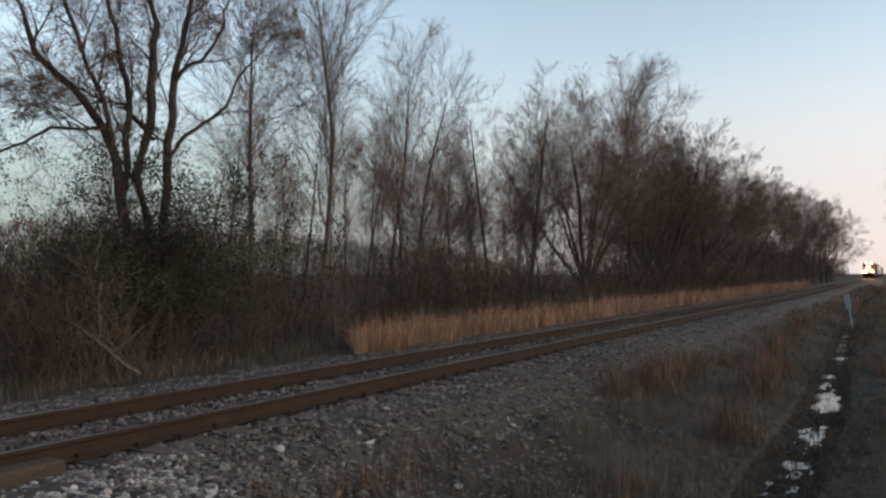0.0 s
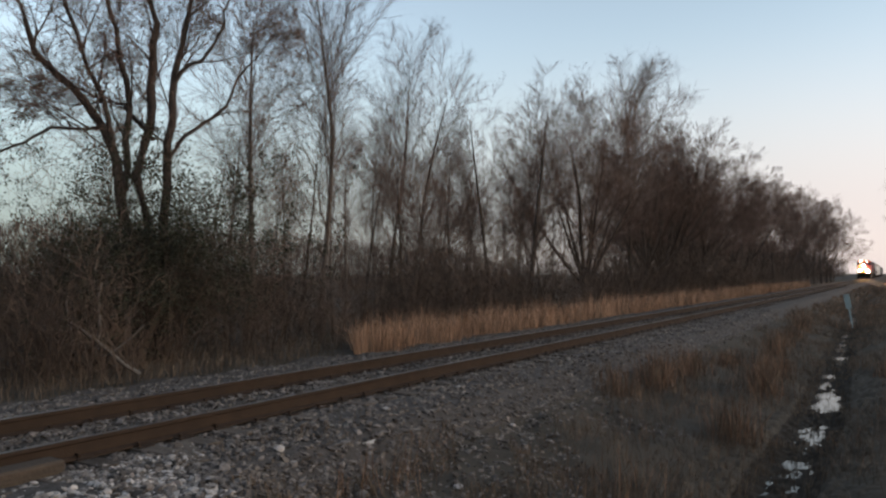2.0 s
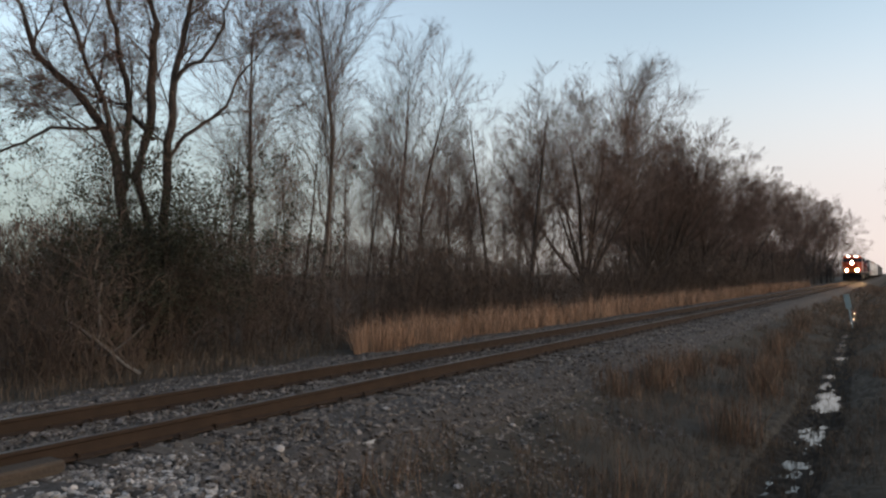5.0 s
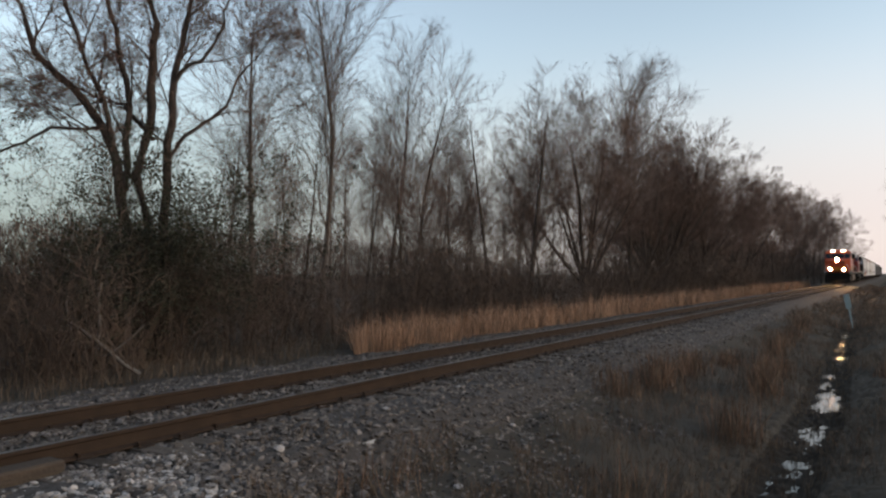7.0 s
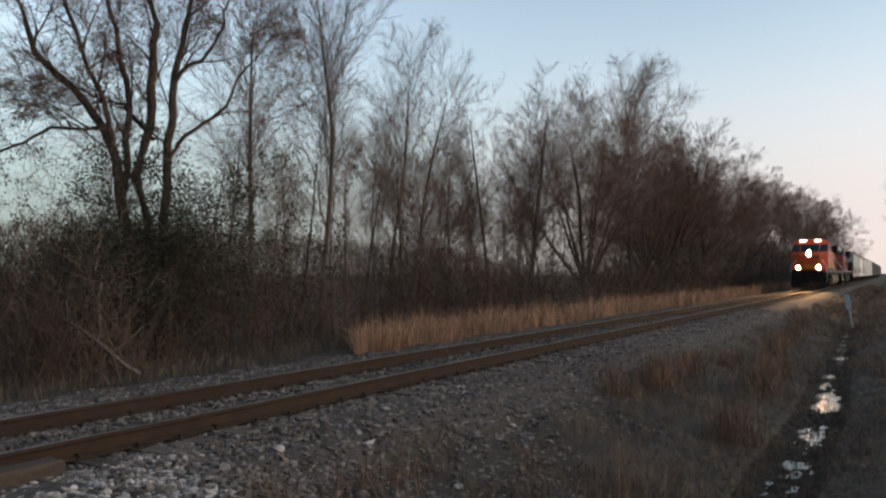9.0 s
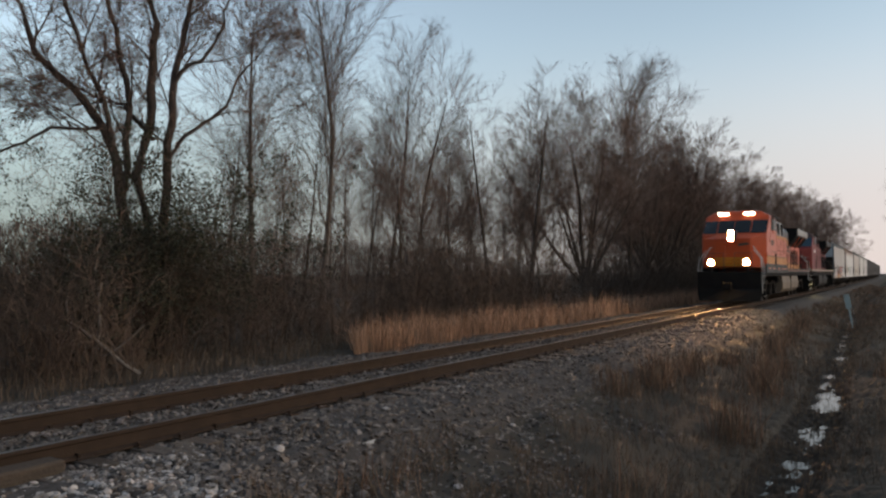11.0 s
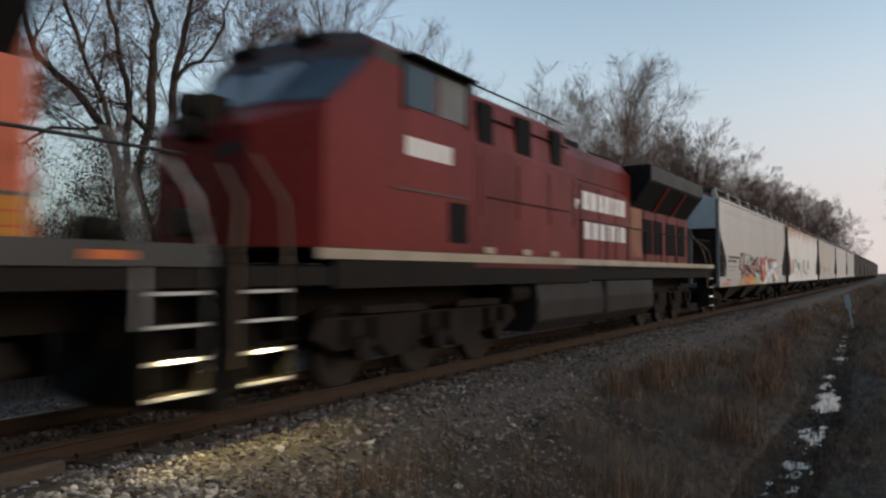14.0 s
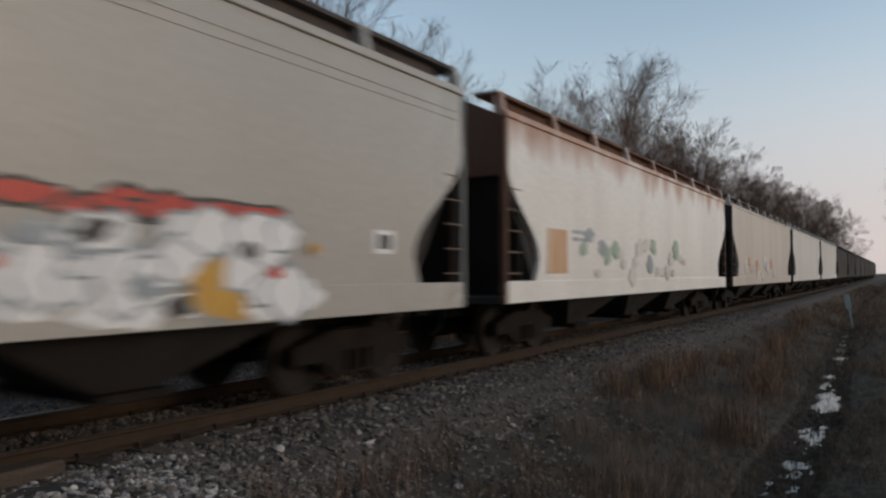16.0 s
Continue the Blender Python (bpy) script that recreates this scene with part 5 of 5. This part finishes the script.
            part("lettering", row, "white_mark", root, "white block lettering shapes")
            row = Shape()
            s = 9.60
            for w in (0.40, 0.42, 0.38, 0.14, 0.36, 0.14, 0.40):
                row.box(a, b, s, s + w, 2.30, 2.72)
                s += w + 0.12
            part("lettering", row, "white_mark", root, "white block lettering shapes")
            part("emblem", Shape().extrude_x([(7.85, 2.96), (9.1, 2.96), (9.35, 3.18), (8.3, 3.18), (8.3, 3.36), (9.1, 3.36), (8.85, 3.58), (7.85, 3.58)], a, b), "white_mark", root)
            bar = Shape()
            for k in range(4):
                bar.box(*sorted((x, x + side * 0.014)), 1.65 + 0.3 * k, 1.92 + 0.3 * k, 3.10, 3.36)
            part("road_number", bar, "white_mark", root)
            part("faded_panel", Shape().box(a, b, 12.9, 14.0, 1.95, 3.3), "rusty_panel", root, "heat-faded ochre panel")
            for s in (3.8, 5.2, 6.4):
                part("tread_plate", Shape().box(*sorted((side * 1.56, side * 1.570)), s, s + 0.35, 1.82, 1.92), "cream", root)
    # step lamps under the platforms
    for s in ((20.3,) if orange else (-0.88, 20.3)):
        lamp = Shape().box(1.555, 1.625, s - 0.06, s + 0.06, 0.74, 0.80)
        lamp.mi = [0, 1, 1, 1, 1, 1]
        part("step_lamp", lamp, ("step_lamp" if orange or s < 0 else "step_lamp_dim", "black"), root, "small lit step lamp")
    wheels = six_wheel_truck(root, 3.0) + six_wheel_truck(root, 16.35)
    return root, wheels


CAR_LEN = 18.25


def cutaway(n=11):
    """Outline of the side sheet's curved end, from the sill up to the corner: (s, z)."""
    pts = []
    for k in range(n + 1):
        z = 1.36 + 1.99 * k / n
        s = 0.14 + 1.28 * (1 - smooth(1.75, 3.3, z)) - 0.16 * (1 - smooth(1.36, 1.7, z))
        pts.append((s, z))
    return pts


def hopper(label, side_mat, end_mat, walk_mat, eave, frame_mat="car_dark", lights=True):
    """Covered hopper car; origin at its leading corner on the rail's level."""
    root = tagged(new("hopper_car"), label, "hopper car", "hopper cars of the train")
    L = CAR_LEN
    curve = cutaway()
    out = curve + [(0.12, eave), (L - 0.12, eave)] + [(L - s, z) for s, z in curve[::-1]]
    for side in (-1, 1):
        sheet = Shape()
        inner, outer = [(side * 1.52, s, z) for s, z in out], [(side * (1.585 + 0.02 * math.sin(math.pi * (z - 1.3) / 3)), s, z) for s, z in out]
        sheet.rings([inner, outer])
        part("side_sheet", sheet, side_mat, root)
        part("side_sill", Shape().box(*sorted((side * 1.48, side * 1.60)), 0.05, L - 0.05, 0.99, 1.37), side_mat, root, bevel=0.012)
        part("eave_rail", Shape().box(*sorted((side * 1.50, side * 1.625)), 0.08, L - 0.08, eave - 0.02, eave + 0.09), side_mat, root, bevel=0.012)
        for s in (0.04, L - 0.16):
            part("corner_post", Shape().box(*sorted((side * 1.49, side * 1.60)), s, s + 0.12, 0.99, eave), end_mat if end_mat != "blue_end" else frame_mat, root, bevel=0.008)
        for s0, s1 in ((0.16, 0.62), (L - 0.62, L - 0.16)):
            lad = part("ladder", Shape().box(*sorted((side * 1.56, side * 1.60)), s1 - 0.03, s1, 1.37, 3.0), "car_dark", root)
            for k in range(5):
                part("rung", Shape().tube([(side * 1.60, s0, 1.5 + 0.36 * k), (side * 1.60, s1, 1.5 + 0.36 * k)], 0.014, 5), "tank_tan", lad)
    # interior slopes, ends, roof; the slopes' shade is put into their dark colour
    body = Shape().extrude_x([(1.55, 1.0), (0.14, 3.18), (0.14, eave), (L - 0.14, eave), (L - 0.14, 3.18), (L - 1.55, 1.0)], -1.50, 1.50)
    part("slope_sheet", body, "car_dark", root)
    for s0, s1 in ((0.06, 0.13), (L - 0.13, L - 0.06)):
        part("end_panel", Shape().extrude_y([(-1.50, 3.15), (1.50, 3.15), (1.50, eave), (0.9, eave + 0.30), (-0.9, eave + 0.30), (-1.50, eave)], s0, s1), end_mat, root, bevel=0.01)
    part("roof", Shape().extrude_y([(-1.55, eave), (1.55, eave), (0.9, eave + 0.28), (-0.9, eave + 0.28)], 0.14, L - 0.14), side_mat, root)
    for s in (0.05, L - 1.5):
        part("end_platform", Shape().box(-1.5, 1.5, s, s + 1.45, 0.98, 1.10), frame_mat, root, bevel=0.01)
    for s, d in ((0.05, 1), (L - 0.05, -1)):
        for x in (-0.55, 0.55):
            part("end_brace", Shape().extrude_x([(s, 1.1), (s + d * 0.14, 1.1), (s + d * 0.22, 3.2), (s + d * 0.1, 3.2)], x - 0.06, x + 0.06), end_mat if end_mat != "blue_end" else frame_mat, root)
        part("coupler", Shape().box(-0.13, 0.13, *sorted((s, s - d * 0.40)), 0.76, 1.0), "truck", root, bevel=0.02)
        part("brake_hose", Shape().tube([(0.4, s, 1.0), (0.42, s - d * 0.15, 0.6), (0.3, s - d * 0.28, 0.42)], 0.022, 6), "black", root)
    part("brake_wheel", Shape().tube([(-0.8, 0.0, 2.2), (-0.8, -0.05, 2.2)], 0.24, 14), frame_mat, root)
    # running boards with brackets, hatches
    for side in (-1, 1):
        board = part("running_board", Shape().box(*sorted((side * 1.02, side * 1.46)), 0.02, L - 0.02, eave + 0.37, eave + 0.43), walk_mat, root)
        part("hatch_coaming", Shape().box(*sorted((side * 1.22, side * 1.34)), 0.5, L - 0.5, eave + 0.05, eave + 0.37), walk_mat, root)
        for k in range(9):
            s = 0.08 + (L - 0.26) * k / 8
            part("bracket", Shape().extrude_y([(side * 1.36, eave + 0.05), (side * 1.56, eave + 0.05), (side * 1.48, eave + 0.44), (side * 1.36, eave + 0.44)], s, s + 0.12), side_mat, board)
    for k in range(5):
        part("roof_hatch", Shape().box(-0.4, 0.4, 1.6 + 3.4 * k, 3.8 + 3.4 * k, eave + 0.27, eave + 0.44), walk_mat, root, bevel=0.02)
    # underframe, bays, trucks; the bays are coloured dark for the shade below the car
    part("center_sill", Shape().box(-0.35, 0.35, 0.2, L - 0.2, 0.72, 1.0), "black", root)
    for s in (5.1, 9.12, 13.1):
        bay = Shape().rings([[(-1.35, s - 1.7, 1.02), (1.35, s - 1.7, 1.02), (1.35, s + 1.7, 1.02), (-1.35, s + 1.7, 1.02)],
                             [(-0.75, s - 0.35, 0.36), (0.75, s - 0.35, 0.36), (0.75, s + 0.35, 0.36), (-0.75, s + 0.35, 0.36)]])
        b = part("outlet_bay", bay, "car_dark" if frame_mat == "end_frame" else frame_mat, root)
        part("outlet_gate", Shape().box(-0.85, 0.95, s - 0.42, s + 0.42, 0.28, 0.37), "truck", b, bevel=0.01)
    wheels = four_wheel_truck(root, 1.95) + four_wheel_truck(root, L - 1.95)
    return root, wheels


def blob(r, s, z, a, b, x, n=11):
    """Irregular painted patch on the car's side."""
    ring = [(s + a * math.cos(2 * math.pi * k / n) * r.uniform(0.6, 1.15), z + b * math.sin(2 * math.pi * k / n) * r.uniform(0.6, 1.15)) for k in range(n)]
    return Shape().extrude_x(ring, x - 0.02, x)


def spray(root, seed, s0, s1, z0, z1, count, colours, size=0.45, rim="", flat=1.0, base=1.612):
    """Overlapping spray-painted patches, each a little proud of the last."""
    r = random.Random(seed)
    for k in range(count):
        s, z = s0 + (s1 - s0) * (k + r.random()) / count if count > 12 else r.uniform(s0, s1), r.uniform(z0, z1)
        a = size * r.uniform(0.5, 1.1)
        b = min(a * flat * r.uniform(0.5, 0.9), z - 1.0 if z > 1.1 else 0.1)
        state = r.getstate()
        if rim:
            part("spray_outline", blob(r, s, z, a + 0.05, b + 0.05, base + 0.0008 * k), rim, root)
        r.setstate(state)
        part("spray_paint", blob(r, s, z, a, b, base + 0.0004 + 0.0008 * k), r.choice(colours), root)


def stencil(root, s, z, rows, mat="paint_black", w=1.6, h=0.07):
    """Unreadable stencilled lines as bars."""
    r = random.Random(rows + int(s * 10))
    for k in range(rows):
        q, end = s, s + w * (1 - 0.22 * (k % 3))
        while q < end:
            d = r.uniform(0.10, 0.34)
            part("stencil_bar", Shape().box(1.59, 1.609, q, min(q + d, end + 0.05), z - 0.15 * k, z - 0.15 * k + h), mat, root)
            q += d + r.uniform(0.04, 0.1)


def build_train():
    made = []
    lead, w = locomotive("orange and yellow diesel locomotive with lit headlights", "orange", "orange")
    made.append((lead, w, 0.0, 0.53))
    second, w = locomotive("maroon red diesel locomotive with cream sill stripe", "red", "red")
    made.append((second, w, 22.3, 0.53))
    s = 22.3 + 21.41
    h1, w = hopper("off-white covered hopper car with blue-grey end and graffiti", "tan_car", "blue_end", "walk_dark", 4.20, "end_frame")
    stencil(h1, 1.75, 2.08, 2, w=2.2, h=0.09)
    stencil(h1, 1.9, 1.74, 2, "paint_grey", w=1.5, h=0.05)
    stencil(h1, 1.4, 1.22, 1, w=0.6, h=0.05)
    part("orange_panel", Shape().box(1.585, 1.606, 0.6, 1.9, 1.05, 1.15), "reflector", h1)
    spray(h1, 3, 4.3, 8.6, 1.5, 2.15, 24, ["paint_pink", "paint_pink", "paint_pink", "paint_pink", "paint_green", "tan_car"], 0.46, "paint_black")
    spray(h1, 4, 4.0, 8.8, 1.08, 1.4, 16, ["paint_orange", "paint_red", "paint_green", "paint_orange", "paint_gold"], 0.5, "", 0.7, 1.634)
    spray(h1, 8, 4.2, 8.7, 1.45, 2.3, 16, ["paint_black", "paint_black", "paint_white"], 0.2, "", 0.7, 1.656)
    spray(h1, 5, 9.2, 14.2, 2.02, 2.14, 15, ["paint_red"], 0.42, "paint_black", 0.42)
    spray(h1, 6, 9.1, 14.6, 1.2, 1.95, 30, ["paint_white", "paint_white", "paint_white", "paint_white", "paint_white", "paint_gold"], 0.40, "paint_grey")
    spray(h1, 7, 9.3, 14.8, 1.12, 1.9, 16, ["paint_gold", "paint_black", "paint_red", "paint_grey"], 0.2, base=1.634)
    spray(h1, 15, 9.2, 14.7, 1.10, 1.30, 14, ["paint_white"], 0.5, "", 0.6, 1.607)
    spray(h1, 16, 9.0, 10.4, 1.2, 2.0, 6, ["paint_red", "paint_orange"], 0.34, "", 1.2, 1.66)
    for z in (3.78, 3.90):
        part("seam", Shape().box(1.58, 1.603, 0.3, CAR_LEN - 0.3, z, z + 0.014), "tan_car", h1)
    panel = part("data_panel", Shape().box(1.6, 1.607, 15.95, 16.35, 1.75, 2.05), "paint_white", h1)
    part("panel_mark", Shape().box(1.607, 1.612, 16.03, 16.27, 1.81, 1.99), "paint_black", panel)
    made.append((h1, w, s, 0.46))
    h2, w = hopper("weathered white covered hopper car with rust streaks", "rusty_white_car", "rust_end", "rust_end", 4.16)
    part("rust_patch", Shape().box(1.59, 1.606, 1.75, 2.7, 1.5, 2.35), "rust_stain", h2, "rust stained panel")
    spray(h2, 12, 3.4, 12.0, 1.4, 2.3, 22, ["paint_grey", "white_car", "white_car", "paint_grey", "paint_green"], 0.34)
    stencil(h2, 3.0, 2.3, 2, "paint_grey", 1.3, 0.08)
    made.append((h2, w, s + 19.48, 0.46))
    # the beige and white cars' ends have the shade between cars as colour
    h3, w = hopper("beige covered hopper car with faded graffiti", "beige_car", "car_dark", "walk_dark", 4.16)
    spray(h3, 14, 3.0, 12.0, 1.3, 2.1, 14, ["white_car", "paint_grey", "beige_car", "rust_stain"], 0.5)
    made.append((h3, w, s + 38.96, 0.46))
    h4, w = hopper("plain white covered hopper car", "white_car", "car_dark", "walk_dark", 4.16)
    made.append((h4, w, s + 58.2, 0.46))
    made.append((copy_thing(h4, pose(0, 0, 0)), [], s + 77.5, 0.46))
    dark, _ = hopper("dark brown covered hopper car", "dark_car", "car_dark", "walk_dark", 4.1)
    made.append((dark, [], s + 97.0, 0.46))
    for k in range(1, 9):
        made.append((copy_thing(dark, pose(0, 0, 0)), [], s + 97.0 + 19.48 * k, 0.46))
    return made


def lead_y(t):
    """Where the leading nose corner is at t seconds."""
    d = t - 12.5
    return 11.72 - 18.475 * d + 0.0475 * d * d


def motions():
    times = [0.5 * k for k in range(33)]
    for car, wheels, offset, r in TRAIN:
        rows = []
        for t in times:
            y = lead_y(t) + offset
            yaw = -math.degrees(math.atan(BEND * max(0.0, y)))
            rows.append((t, pose(track_x(y), y, 0, 0, 0, yaw)))
        walk(car, rows)
        for w in wheels:
            s, z = w.location.y, w.location.z
            walk(w, [(k / 30, pose(0, s, z, math.degrees((lead_y(k / 30) - lead_y(0)) / r), 0, 0)) for k in range(0, 481)])


ground()
gravel()
rails()
ties()
woods()
far_woods()
unseen_woods_behind()
thickets()
grasses()
loose_things()
marker_post()
TRAIN = build_train()
motions()
